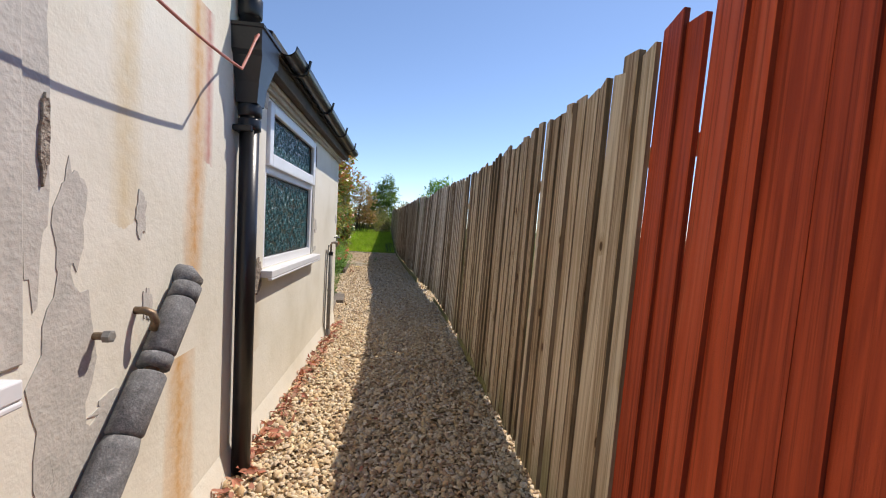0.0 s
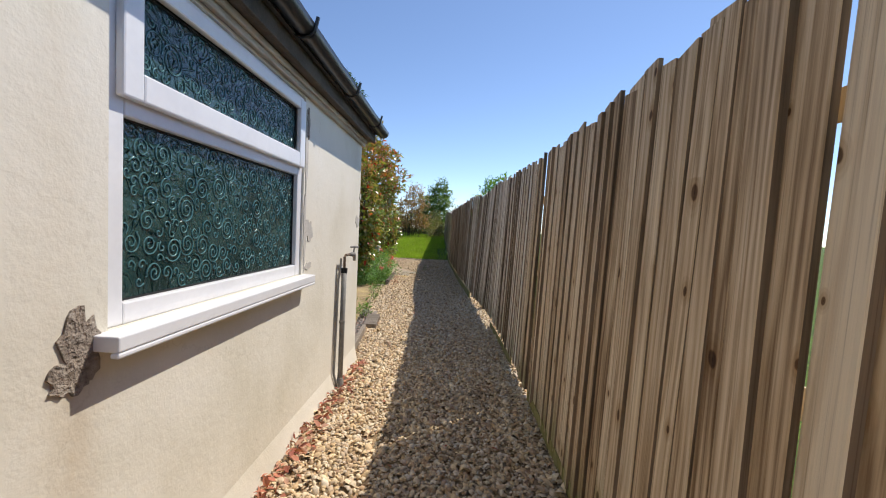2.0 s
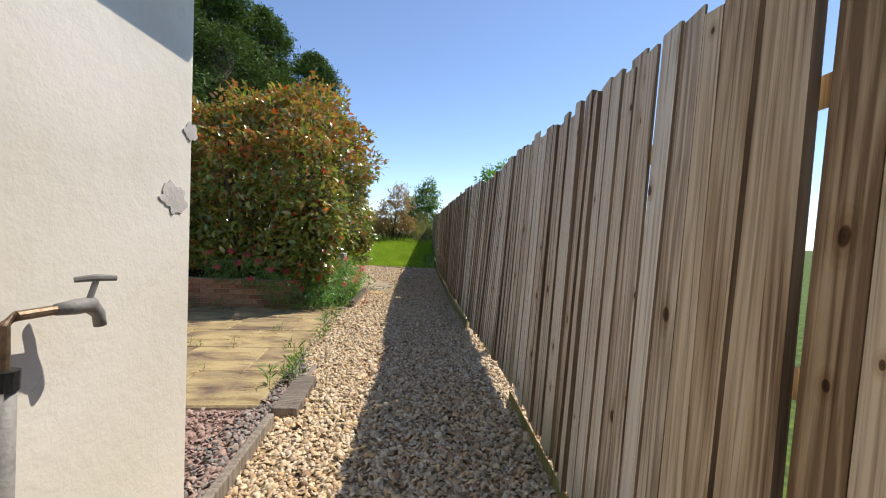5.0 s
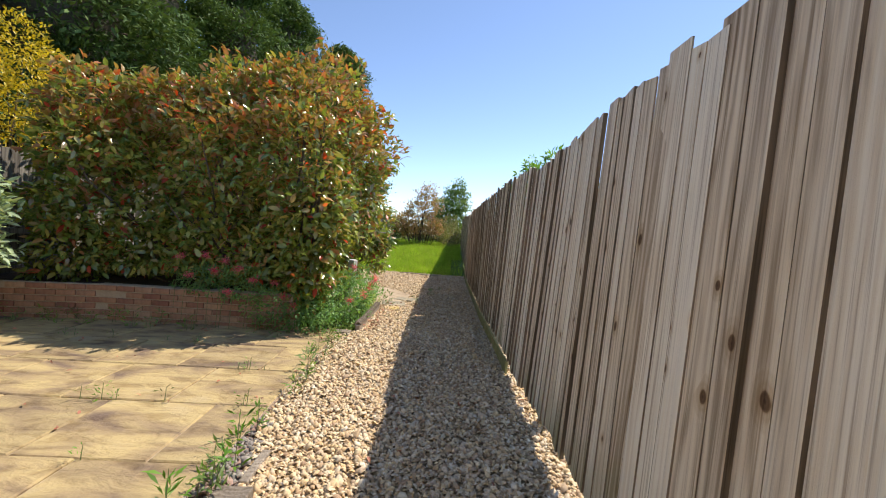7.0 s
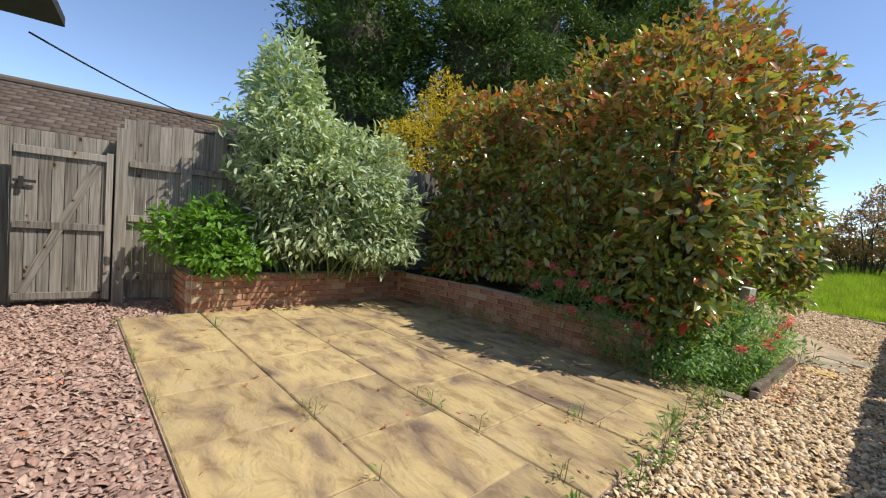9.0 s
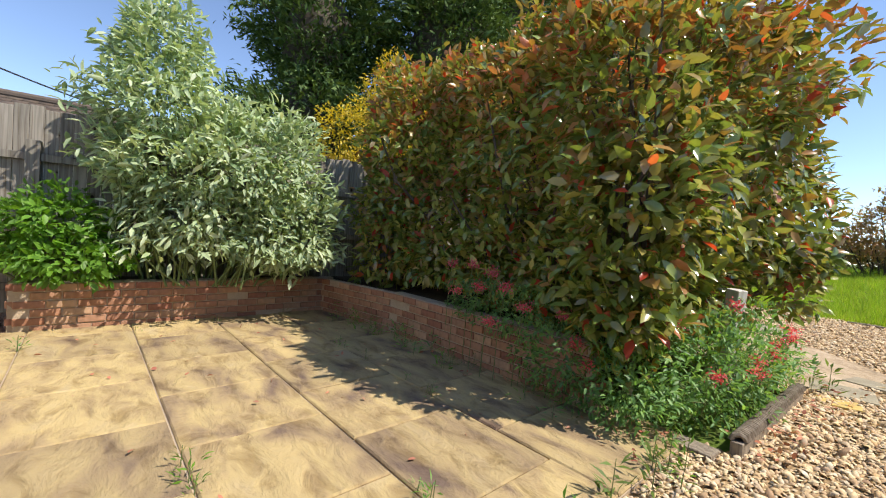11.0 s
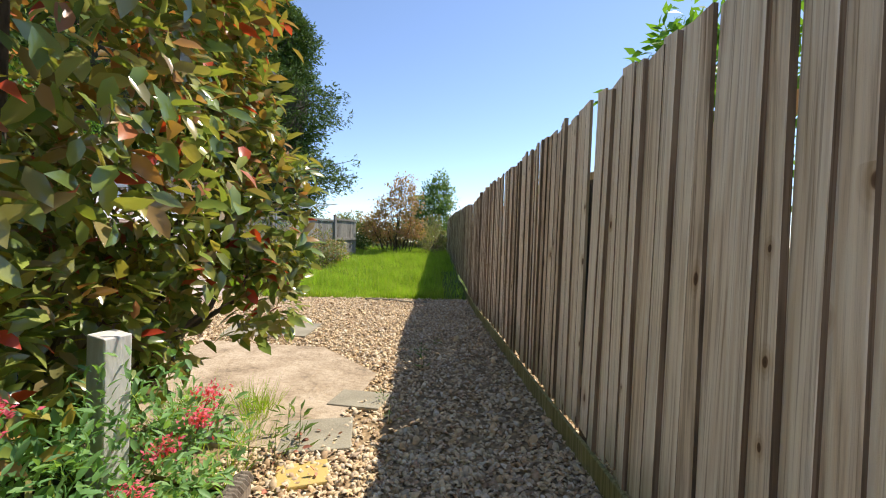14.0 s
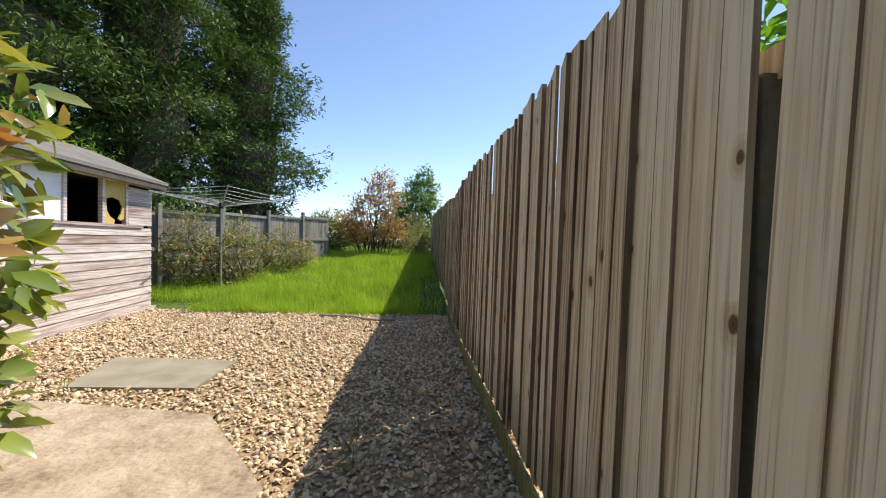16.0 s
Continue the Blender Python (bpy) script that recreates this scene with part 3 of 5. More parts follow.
def stones(name, poly, lo, hi, count, size, mat, label, flat=0.6, holes=(), parent=None):
    """Loose stones over part of a polygon."""
    x = rng.uniform(lo[0], hi[0], count)
    y = rng.uniform(lo[1], hi[1], count)
    ok = inside(x, y, poly)
    for h in holes:
        ok &= ~inside(x, y, h)
    x, y = x[ok], y[ok]
    n = len(x)
    r = size * rng.lognormal(0, 0.28, n)
    shape = STONE[None] * (1 + rng.normal(size=(n, 10, 3)) * 0.13)
    s = shape * np.stack([r, r * rng.uniform(0.6, 0.95, n), r * flat * rng.uniform(0.6, 1.1, n)], 1)[:, None]
    a = rng.uniform(0, math.tau, n)
    tx, ty = rng.normal(size=n) * 0.5, rng.normal(size=n) * 0.5
    ca, sa = np.cos(a), np.sin(a)
    R = np.stack([ca, -sa, tx, sa, ca, ty, -tx * ca - ty * sa, tx * sa - ty * ca, np.ones(n)], 1).reshape(n, 3, 3)
    p = np.stack([x, y, r * flat * rng.uniform(0.0, 1.4, n)], 1)
    v = np.einsum("nij,nkj->nki", R, s) + p[:, None]
    f = (STONE_F[None] + (np.arange(n) * 10)[:, None, None]).reshape(-1, 3)
    ob = raw(name, v.reshape(-1, 3), f, mat)
    return tagged(ob, label, "gravel", kind="stuff")


CONCRETE = [(-1.32, 12.55), (-1.2, 13.9), (-1.95, 14.75), (-3.4, 14.95), (-3.4, 13.2), (-2.0, 12.6)]
SLAB = [(-3.64, 16.05), (-2.37, 15.98), (-2.34, 15.22), (-3.4, 15.2)]
PATIO_POLY = [patio(0.02, -0.02)[:2], patio(0.02, 3.9)[:2], patio(-4.27, 3.9)[:2], patio(-4.27, -0.02)[:2]]
HOLES = (CONCRETE, SLAB, PATIO_POLY)
stones("gravel", PATH, (-1.6, 0.2), (0.86, 9.0), 74000, 0.0138, M_PEBBLE, "golden pea gravel stones on the path", holes=HOLES)
stones("gravel", PATH, (-1.8, 9.0), (0.6, 12.6), 23000, 0.0145, M_PEBBLE, "golden pea gravel stones on the path", holes=HOLES)
stones("gravel", PATH, (-6.2, 12.6), (0.4, 19.0), 46000, 0.0158, M_PEBBLE, "golden pea gravel stones before the lawn", holes=HOLES)
stones("slate_chippings", SLATE, (-6.6, 5.1), (-0.9, 9.6), 38000, 0.016, M_SLATE, "plum slate chippings lying in the yard", flat=0.35, holes=(PATIO_POLY, [(-1.62, 7.4), (-0.8, 7.4), (-1.3, 10.6), (-1.7, 10.6)]))
stones("grey_chippings", [(-1.0, 5.6), (-0.93, 5.6), (-1.06, 7.3), (-1.2, 8.0), (-1.34, 8.1), (-1.22, 6.9), (-1.3, 6.2)], (-1.7, 5.5), (-0.9, 10.4), 5200, 0.015, M_GREYCHIP, "grey and golden chippings along the patio edge")

# ---- the house ----
house = thing("house", "cream rendered house with a low side extension", "house", kind="structure")
W1 = (-0.45, 0.86, 0.98, 2.1)
W2 = (2.58, 3.96, 1.02, 2.09)
LOW = 2.17


def wall_runs(y0, y1, z1, holes):
    """Boxes of a wall from y0 to y1 round its openings."""
    out, y = [], y0
    for a, b, c, d in holes:
        out += [((WALL_X - 0.26, y, -0.1), (WALL_X, a, z1)), ((WALL_X - 0.26, a, -0.1), (WALL_X, b, c)), ((WALL_X - 0.26, a, d), (WALL_X, b, z1))]
        y = b
    return out + [((WALL_X - 0.26, y, -0.1), (WALL_X, y1, z1))]


part("wall_east", boxes(*wall_runs(-5, 2.2, 3.3, [W1])), M_WALL, house)
part("wall_extension", boxes(*wall_runs(2.2, WALL_END, LOW, [W2])), M_WALL, house)
part("wall_back", boxes(((-5.3, WALL_END - 0.25, -0.1), (WALL_X - 0.26, WALL_END - 0.004, LOW)), ((-5.3, WALL_END - 0.25, LOW), (-3.2, WALL_END - 0.004, 3.0)), ((-5.3, 2.2, LOW + 0.5), (WALL_X - 0.002, 2.45 - 0.25, 3.3))), M_WALL, house)
part("wall_far", boxes(((-5.55, -5, -0.1), (-5.3, WALL_END, 3.0)), ((-5.3, -5.2, -0.1), (WALL_X, -5, 3.3))), M_WALL, house)
bm = bmesh.new()
lip = [(WALL_X + 0.14, 2.2, 2.27), (WALL_X + 0.14, WALL_END + 0.1, 2.27), (-3.3, WALL_END + 0.1, 2.85), (-3.3, 2.2, 2.85)]
low = [bm.verts.new((x, y, z - 0.04)) for x, y, z in lip]
high = [bm.verts.new((x, y, z + 0.03)) for x, y, z in lip]
bm.faces.new(low[::-1]), bm.faces.new(high)
for i in range(4):
    bm.faces.new((low[i], low[(i + 1) % 4], high[(i + 1) % 4], high[i]))
part("roof", bm, M_ROOF, house, "dark felt roof of the extension")
part("main_roof", boxes(((-6.6, -5.4, 3.3), (WALL_X + 0.25, 2.35, 3.4)), ((-6.5, 2.35, 3.0), (-3.2, WALL_END + 0.3, 3.1))), M_ROOF, house)
part("fascia", boxes(((WALL_X + 0.085, 2.3, LOW - 0.02), (WALL_X + 0.11, WALL_END + 0.09, LOW + 0.1)), bevel=0.004), M_SOFFIT, house, "brown fascia board")
part("soffit", boxes(((WALL_X + 0.001, 2.3, LOW - 0.012), (WALL_X + 0.084, WALL_END + 0.09, LOW + 0.01))), M_SOFFIT, house)
part("moulding", boxes(((WALL_X + 0.001, 2.3, LOW - 0.07), (WALL_X + 0.03, WALL_END + 0.02, LOW - 0.014)), ((WALL_X + 0.031, 2.3, LOW - 0.045), (WALL_X + 0.05, WALL_END + 0.02, LOW - 0.014)), bevel=0.006), M_OLDWOOD, house, "peeling cream timber moulding under the eaves")

# half-round gutter with brackets
gutter = thing("gutter", "black plastic half-round gutter along the eaves", "gutter", (WALL_X + 0.175, 0, LOW + 0.12))
bm = bmesh.new()
prof = [(0.056 * math.cos(a), 0.056 * math.sin(a)) for a in np.linspace(math.pi, 2 * math.pi, 11)] + [(0.049 * math.cos(a), 0.049 * math.sin(a)) for a in np.linspace(2 * math.pi, math.pi, 11)]
ra = [bm.verts.new((x, 2.34, z)) for x, z in prof]
rb = [bm.verts.new((x, WALL_END + 0.14, z - 0.02)) for x, z in prof]
for i in range(len(prof)):
    bm.faces.new((ra[i], ra[(i + 1) % len(prof)], rb[(i + 1) % len(prof)], rb[i]))
part("channel", bm, M_BLACK, gutter, smooth=True)
bm = bmesh.new()
cap = [bm.verts.new((x, WALL_END + 0.142, z - 0.02)) for x, z in prof[:11]]
capb = [bm.verts.new((x, WALL_END + 0.15, z - 0.02)) for x, z in prof[:11]]
bm.faces.new(cap[::-1]), bm.faces.new(capb)
for i in range(11):
    bm.faces.new((cap[i], cap[(i + 1) % 11], capb[(i + 1) % 11], capb[i]))
part("end_cap", bm, M_BLACK, gutter)
for y in (2.6, 3.45, 4.3, 5.1):
    bm = bmesh.new()
    arc = [(0.06 * math.cos(a), y, 0.06 * math.sin(a) - 0.012) for a in np.linspace(math.pi, 2 * math.pi, 9)]
    tube(bm, arc + [(0.068, y, 0.025)], 0.009, 6)
    part("bracket", bm, M_BLACK, gutter)

# downpipe with hopper head
dp = thing("downpipe", "black plastic downpipe with hopper against cream wall", "downpipe", (WALL_X + 0.062, 2.14, 0))
part("pipe", tube(bmesh.new(), [(0, 0, -0.02), (0, 0, 1.9)], 0.046, 24), M_BLACK, dp, smooth=True)
for z, r in ((1.87, 0.056), (1.8, 0.053)):
    part("socket", tube(bmesh.new(), [(0, 0, z - 0.03), (0, 0, z - 0.024), (0, 0, z + 0.024), (0, 0, z + 0.03)], [r - 0.004, r, r, r - 0.004], 20), M_BLACK, dp, smooth=True)
part("upper_pipe", tube(bmesh.new(), [(-0.01, 0, 2.2), (-0.01, 0, 3.3)], 0.046, 20), M_BLACK, dp, smooth=True)
part("upper_socket", tube(bmesh.new(), [(-0.01, 0, 2.32), (-0.01, 0, 2.33), (-0.01, 0, 2.41), (-0.01, 0, 2.42)], [0.05, 0.056, 0.056, 0.05], 20), M_BLACK, dp, smooth=True)
bm = bmesh.new()
secs = [(1.9, 0.05, 0.05, 0.0), (2.0, 0.056, 0.06, 0.01), (2.12, 0.075, 0.1, 0.03), (2.14, 0.078, 0.13, 0.04), (2.24, 0.08, 0.135, 0.04), (2.245, 0.088, 0.142, 0.04), (2.26, 0.088, 0.142, 0.04)]
rows_ = []
for z, hx, hy, sy in secs:
    rows_.append([bm.verts.new((sx * hx, sy + k * hy, z)) for sx, k in ((-1, -1), (1, -1), (1, 1), (-1, 1))])
for r, s in zip(rows_, rows_[1:]):
    for i in range(4):
        bm.faces.new((r[i], r[(i + 1) % 4], s[(i + 1) % 4], s[i]))
bm.faces.new(rows_[-1])
part("hopper", bm, M_BLACK, dp, "open black hopper head")
for z in (1.76, 2.6):
    part("clip", boxes(((-0.061, -0.062, z), (0.03, 0.062, z + 0.03)), bevel=0.006), M_BLACK, dp)


def sag(a, b, low_, n=24):
    a, b = Vector(a), Vector(b)
    return [a.lerp(b, i / n) + Vector((0, 0, -low_ * 4 * (i / n) * (1 - i / n))) for i in range(n + 1)]


cable = bmesh.new()
tube(cable, sag((WALL_X + 0.16, 0.75, 1.93), (WALL_X + 0.16, 1.768, 1.947), 0.025) + [(WALL_X + 0.16, 1.836, 2.03), (WALL_X + 0.16, 1.909, 2.124), (WALL_X + 0.15, 1.977, 2.179), (WALL_X + 0.12, 2.027, 2.189), (WALL_X + 0.09, 2.067, 2.129)], 0.0055, 8)
tagged(part("cable", cable, M_CABLE, smooth=True), "salmon pink cable looped from wall into hopper", "cable")


def curls(y0, y1, z0, z1, x, parent, seed):
    """Raised scrolls pressed into an obscure pane: packed spirals, each with a trailing tail."""
    r_ = random.Random(seed)
    placed = []
    for _ in range(2600):
        rad = r_.choice((0.052, 0.042, 0.034, 0.026, 0.018))
        cy, cz = r_.uniform(y0 + rad, y1 - rad), r_.uniform(z0 + rad, z1 - rad)
        if all((cy - a) ** 2 + (cz - b) ** 2 > (0.86 * (rad + c)) ** 2 for a, b, c in placed):
            placed.append((cy, cz, rad))
    bm = bmesh.new()
    for cy, cz, rad in placed:
        turns_, spin, a0 = rad / 0.0155, r_.choice((-1, 1)), r_.uniform(0, math.tau)
        n_ = int(10 + 9 * turns_)
        line = []
        for i in range(n_ + 6):
            t_ = i / n_
            a_ = a0 + spin * math.tau * turns_ * min(t_, 1.0) * 0.8
            q = rad * (0.12 + 0.88 * t_)
            line.append((x, min(max(cy + q * math.cos(a_), y0), y1), min(max(cz + q * math.sin(a_) * 1.08, z0), z1)))
        tube(bm, line, 0.0032, 4)
    part("pressed_scrolls", bm, M_SWIRL, parent, "raised scroll pattern in the glass", smooth=True)["kind"] = "stuff"


def window(name, y0, y1, z0, z1, split, label):
    """A white window in the east wall; split is the height of its transom."""
    w = thing(name, label, "window", (WALL_X, 0, 0), kind="structure")
    F = 0.065
    out, back = -0.012, -0.08
    part("window_frame", boxes(((back, y0, z0), (out, y0 + F, z1)), ((back, y1 - F, z0), (out, y1, z1)), ((back, y0 + F, z0), (out, y1 - F, z0 + F)), ((back, y0 + F, z1 - F), (out, y1 - F, z1)), ((back, y0 + F, split - 0.035), (out, y1 - F, split + 0.035)), bevel=0.006), M_UPVC, w)
    fo = 0.016
    a, b, c, d = y0 + F * 0.45, y1 - F * 0.45, split + 0.012, z1 - F * 0.45
    part("sash", boxes(((out + 0.001, a, c), (fo, a + 0.075, d)), ((out + 0.001, b - 0.075, c), (fo, b, d)), ((out + 0.001, a + 0.075, c), (fo, b - 0.075, c + 0.085)), ((out + 0.001, a + 0.075, d - 0.06), (fo, b - 0.075, d)), bevel=0.007), M_UPVC, w, "white top-hung opening sash")
    part("pane", boxes(((-0.03, a + 0.07, c + 0.07), (-0.022, b - 0.07, d - 0.05))), M_GLASS, w, "obscure glass with pressed swirls")
    part("pane", boxes(((-0.05, y0 + F - 0.01, z0 + F - 0.01), (-0.042, y1 - F + 0.01, split - 0.03))), M_GLASS, w, "obscure glass with pressed swirls")
    if y0 > 1:
        curls(a + 0.08, b - 0.08, c + 0.09, d - 0.065, -0.0215, w, 3)
        curls(y0 + F + 0.006, y1 - F - 0.006, z0 + F + 0.006, split - 0.04, -0.0415, w, 4)
    s = 0.006
    for (p, q, r, t, x) in ((a + 0.075, b - 0.075, c + 0.085, d - 0.06, -0.021), (y0 + F, y1 - F, z0 + F, split - 0.035, -0.041)):
        part("gasket", boxes(((x, p, r), (x + 0.006, p + s, t)), ((x, q - s, r), (x + 0.006, q, t)), ((x, p + s, r), (x + 0.006, q - s, r + s)), ((x, p + s, t - s), (x + 0.006, q - s, t))), M_SEAL, w)
    # Added panel, coloured near-black to stand for the unlit room.
    part("dark_backing", boxes(((-0.24, y0 + 0.01, z0 + 0.01), (-0.22, y1 - 0.01, z1 - 0.01))), M_DARK, w, "near-black panel standing in for the unlit room")
    part("window_sill", boxes(((-0.1, y0 - 0.05, z0 - 0.045), (0.075, y1 + 0.045, z0 - 0.001)), ((0.05, y0 - 0.05, z0 - 0.062), (0.075, y1 + 0.045, z0 - 0.046)), bevel=0.005), M_UPVC, w, "white projecting sill")


window("window_1", *W2[:2], W2[2], W2[3], 1.655, "white upvc window with swirled obscure glass")
window("window_2", *W1[:2], W1[2], W1[3], 1.6, "white upvc window beside patched grey render")


def patch(y, z, ry, rz, mat, name="patch", seed=0, lift=0.003, n=30):
    """A ragged, thin patch on the east wall."""
    r = random.Random(seed)
    ph = [r.uniform(0, 6) for _ in range(4)]
    bm = bmesh.new()
    ring = []
    for i in range(n):
        a = i * math.tau / n
        k = 1 + 0.16 * math.sin(2 * a + ph[0]) + 0.12 * math.sin(5 * a + ph[1]) + 0.1 * math.sin(9 * a + ph[2]) + r.uniform(-0.08, 0.08)
        ring.append((y + ry * k * math.cos(a), z + rz * k * math.sin(a), lift))
    f = bm.faces.new([bm.verts.new((WALL_X + l, p, q)) for p, q, l in ring])
    g = bmesh.ops.extrude_face_region(bm, geom=[f])
    for v in g["geom"]:
        if isinstance(v, bmesh.types.BMVert):
            v.co.x -= 0.02
    bmesh.ops.triangulate(bm, faces=[f for f in bm.faces if len(f.verts) > 4])
    return part(name, bm, mat, house, "ragged mortar patch on the render")


for i, (y, z, ry, rz) in enumerate(((1.02, 1.7, 0.045, 0.5), (1.12, 1.3, 0.045, 0.16), (1.1, 0.85, 0.1, 0.3), (1.2, 0.62, 0.13, 0.16), (1.03, 0.35, 0.1, 0.3), (1.3, 0.76, 0.1, 0.035), (1.4, 1.33, 0.028, 0.065), (1.44, 1.03, 0.022, 0.06), (1.67, 1.07, 0.02, 0.05), (3.99, 1.78, 0.02, 0.24), (3.99, 1.28, 0.02, 0.22), (4.061, 1.292, 0.06, 0.07), (5.314, 1.376, 0.06, 0.05), (5.395, 1.617, 0.03, 0.035), (4.061, 1.066, 0.05, 0.025), (2.56, 2.06, 0.03, 0.06))):
    patch(y, z, ry, rz, M_MORTAR, seed=i, lift=0.002 + 0.0002 * i)
for i, (y, z, ry, rz) in enumerate(((2.5, 1.0, 0.05, 0.1), (2.47, 0.93, 0.05, 0.05), (4.0, 1.95, 0.02, 0.08), (1.04, 1.5, 0.012, 0.1))):
    patch(y, z, ry, rz, M_HOLE, "broken_render", seed=40 + i, lift=0.006 + 0.001 * i)
# lime-washed reveal strip at the near window
part("reveal", boxes(((WALL_X - 0.1, 0.862, 0.98), (WALL_X + 0.008, 0.985, 2.3)), bevel=0.004), M_MORTAR, house, "grey rendered window reveal")
# plinth flare
bm = bmesh.new()
a = [bm.verts.new((WALL_X + x, y, z)) for y in (-5.0, WALL_END) for x, z in ((0.001, 0.15), (0.018, 0.06), (0.035, -0.03), (0.001, -0.03))]
for i in range(4):
    bm.faces.new((a[i], a[(i + 1) % 4], a[4 + (i + 1) % 4], a[4 + i]))
bm.faces.new(a[:4]), bm.faces.new(a[4:][::-1])
part("plinth", bm, M_WALL, house)

# foam-lagged waste pipe leaning on the wall
lag = thing("waste_pipe", "sloping waste pipe wrapped in grey foam lagging", "pipe", (0, 0, 0))
A, B = Vector((WALL_X + 0.055, 1.59, 1.07)), Vector((WALL_X + 0.055, 0.70, 0.05))
part("pipe", tube(bmesh.new(), [A.lerp(B, 0.02), B], 0.022, 12), M_COPPER, lag)
for s, e, r in ((0.0, 0.045, 0.049), (0.048, 0.2, 0.05), (0.203, 0.236, 0.049), (0.25, 0.39, 0.051), (0.393, 1.0, 0.053)):
    p, q = A.lerp(B, s), A.lerp(B, e)
    part("foam_sleeve", tube(bmesh.new(), [p, p.lerp(q, 0.04), p.lerp(q, 0.96), q], [r - 0.006, r, r, r - 0.006], 18), M_FOAM, lag, smooth=True)
part("elbow", tube(bmesh.new(), [A + Vector((0, 0.02, 0.0)), A + Vector((-0.03, 0.04, 0.03)), A + Vector((-0.1, 0.05, 0.035))], 0.046, 14), M_FOAM, lag, smooth=True)
ov = bmesh.new()
tube(ov, [(WALL_X - 0.02, 1.380, 1.02), (WALL_X + 0.03, 1.380, 1.02), (WALL_X + 0.05, 1.385, 1.01), (WALL_X + 0.058, 1.388, 0.98), (WALL_X + 0.05, 1.388, 0.955)], 0.013, 10)
tagged(part("overflow_pipe", ov, M_COPPER, smooth=True), "small curved brown overflow pipe in the wall", "pipe")
bt = thing("bib_fitting", "short brass pipe stub in cream wall", "pipe", (WALL_X, 1.2, 0.985))
part("stub", tube(bmesh.new(), [(-0.02, 0, 0), (0.05, 0.005, 0)], 0.011, 10), M_COPPER, bt)
part("nut", tube(bmesh.new(), [(0.03, 0, 0), (0.032, 0, 0), (0.05, 0, 0), (0.052, 0, 0)], [0.012, 0.018, 0.018, 0.012], 6), M_TAPGREY, bt)

# garden tap on its standpipe
tap = thing("garden_tap", "outdoor tap on a grey standpipe beside wall", "tap", (WALL_X, -0.14, -0.012))
part("standpipe", tube(bmesh.new(), [(0.05, 4.87, -0.02), (0.05, 4.89, 0.98)], 0.021, 14), M_TAPGREY, tap, smooth=True)
part("collar", tube(bmesh.new(), [(0.05, 4.876, 0.55), (0.05, 4.876, 0.57)], 0.025, 14), M_TAPGREY, tap)
part("foot", tube(bmesh.new(), [(0.05, 4.868, -0.02), (0.05, 4.868, 0.05), (0.05, 4.869, 0.1)], [0.034, 0.032, 0.022], 14), M_TAPGREY, tap)
part("cap", tube(bmesh.new(), [(0.05, 4.888, 0.96), (0.05, 4.89, 1.0)], 0.026, 12), M_SEAL, tap)
part("riser", tube(bmesh.new(), [(0.05, 4.89, 0.98), (0.05, 4.89, 1.09), (0.055, 4.91, 1.105), (0.07, 5.0, 1.105)], 0.011, 10), M_COPPER, tap)
part("tap_body", tube(bmesh.new(), [(0.066, 4.98, 1.105), (0.075, 5.02, 1.105), (0.08, 5.05, 1.105), (0.083, 5.07, 1.08), (0.083, 5.075, 1.05)], [0.013, 0.018, 0.02, 0.014, 0.013], 12), M_TAPGREY, tap, smooth=True)
part("spindle", tube(bmesh.new(), [(0.08, 5.045, 1.11), (0.085, 5.06, 1.16)], 0.007, 8), M_TAPGREY, tap)
part("handle", tube(bmesh.new(), [(0.06, 5.03, 1.165), (0.085, 5.06, 1.168), (0.11, 5.09, 1.165)], [0.007, 0.009, 0.007], 8), M_TAPGREY, tap)
part("hose_tail", tube(bmesh.new(), [(0.03, 4.86, 1.08), (0.02, 4.84, 0.9), (0.02, 4.82, 0.5), (0.02, 4.8, 0.15), (0.04, 4.83, 0.04), (0.06, 4.95, 0.02)], 0.008, 8), M_TAPGREY, tap)

# ---- fence ----
BOARD_H = 1.92
board_meshes = {}


def board_mesh(kind, width, cut, thick, mat, edge):
    """A feather-edged board: thick edge at one side, coloured darker for the groove's shade, thin at the other, with a
    slightly sloping top.
    """
    key = (kind, width, cut, thick)
    if key not in board_meshes:
        w, h = width / 2, BOARD_H
        bm = bmesh.new()
        secs_ = []
        for z, dz in ((0.0, 0), (h * 0.5, 0), (h, cut)):
            secs_.append([bm.verts.new(c) for c in ((-thick, -w, z - dz), (-thick - 0.002, -w + 0.004, z - dz), (-0.010, w, z + dz), (0.0, w, z + dz), (-0.009, -w, z - dz))])
        for r, s in zip(secs_, secs_[1:]):
            for i in range(5):
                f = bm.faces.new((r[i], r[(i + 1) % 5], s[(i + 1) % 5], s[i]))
                # Slot 1 is the edge face, with groove shade in its colour.
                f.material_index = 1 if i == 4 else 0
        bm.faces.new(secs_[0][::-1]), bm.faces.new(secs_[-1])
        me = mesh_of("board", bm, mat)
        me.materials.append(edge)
        board_meshes[key] = me
    return board_meshes[key]


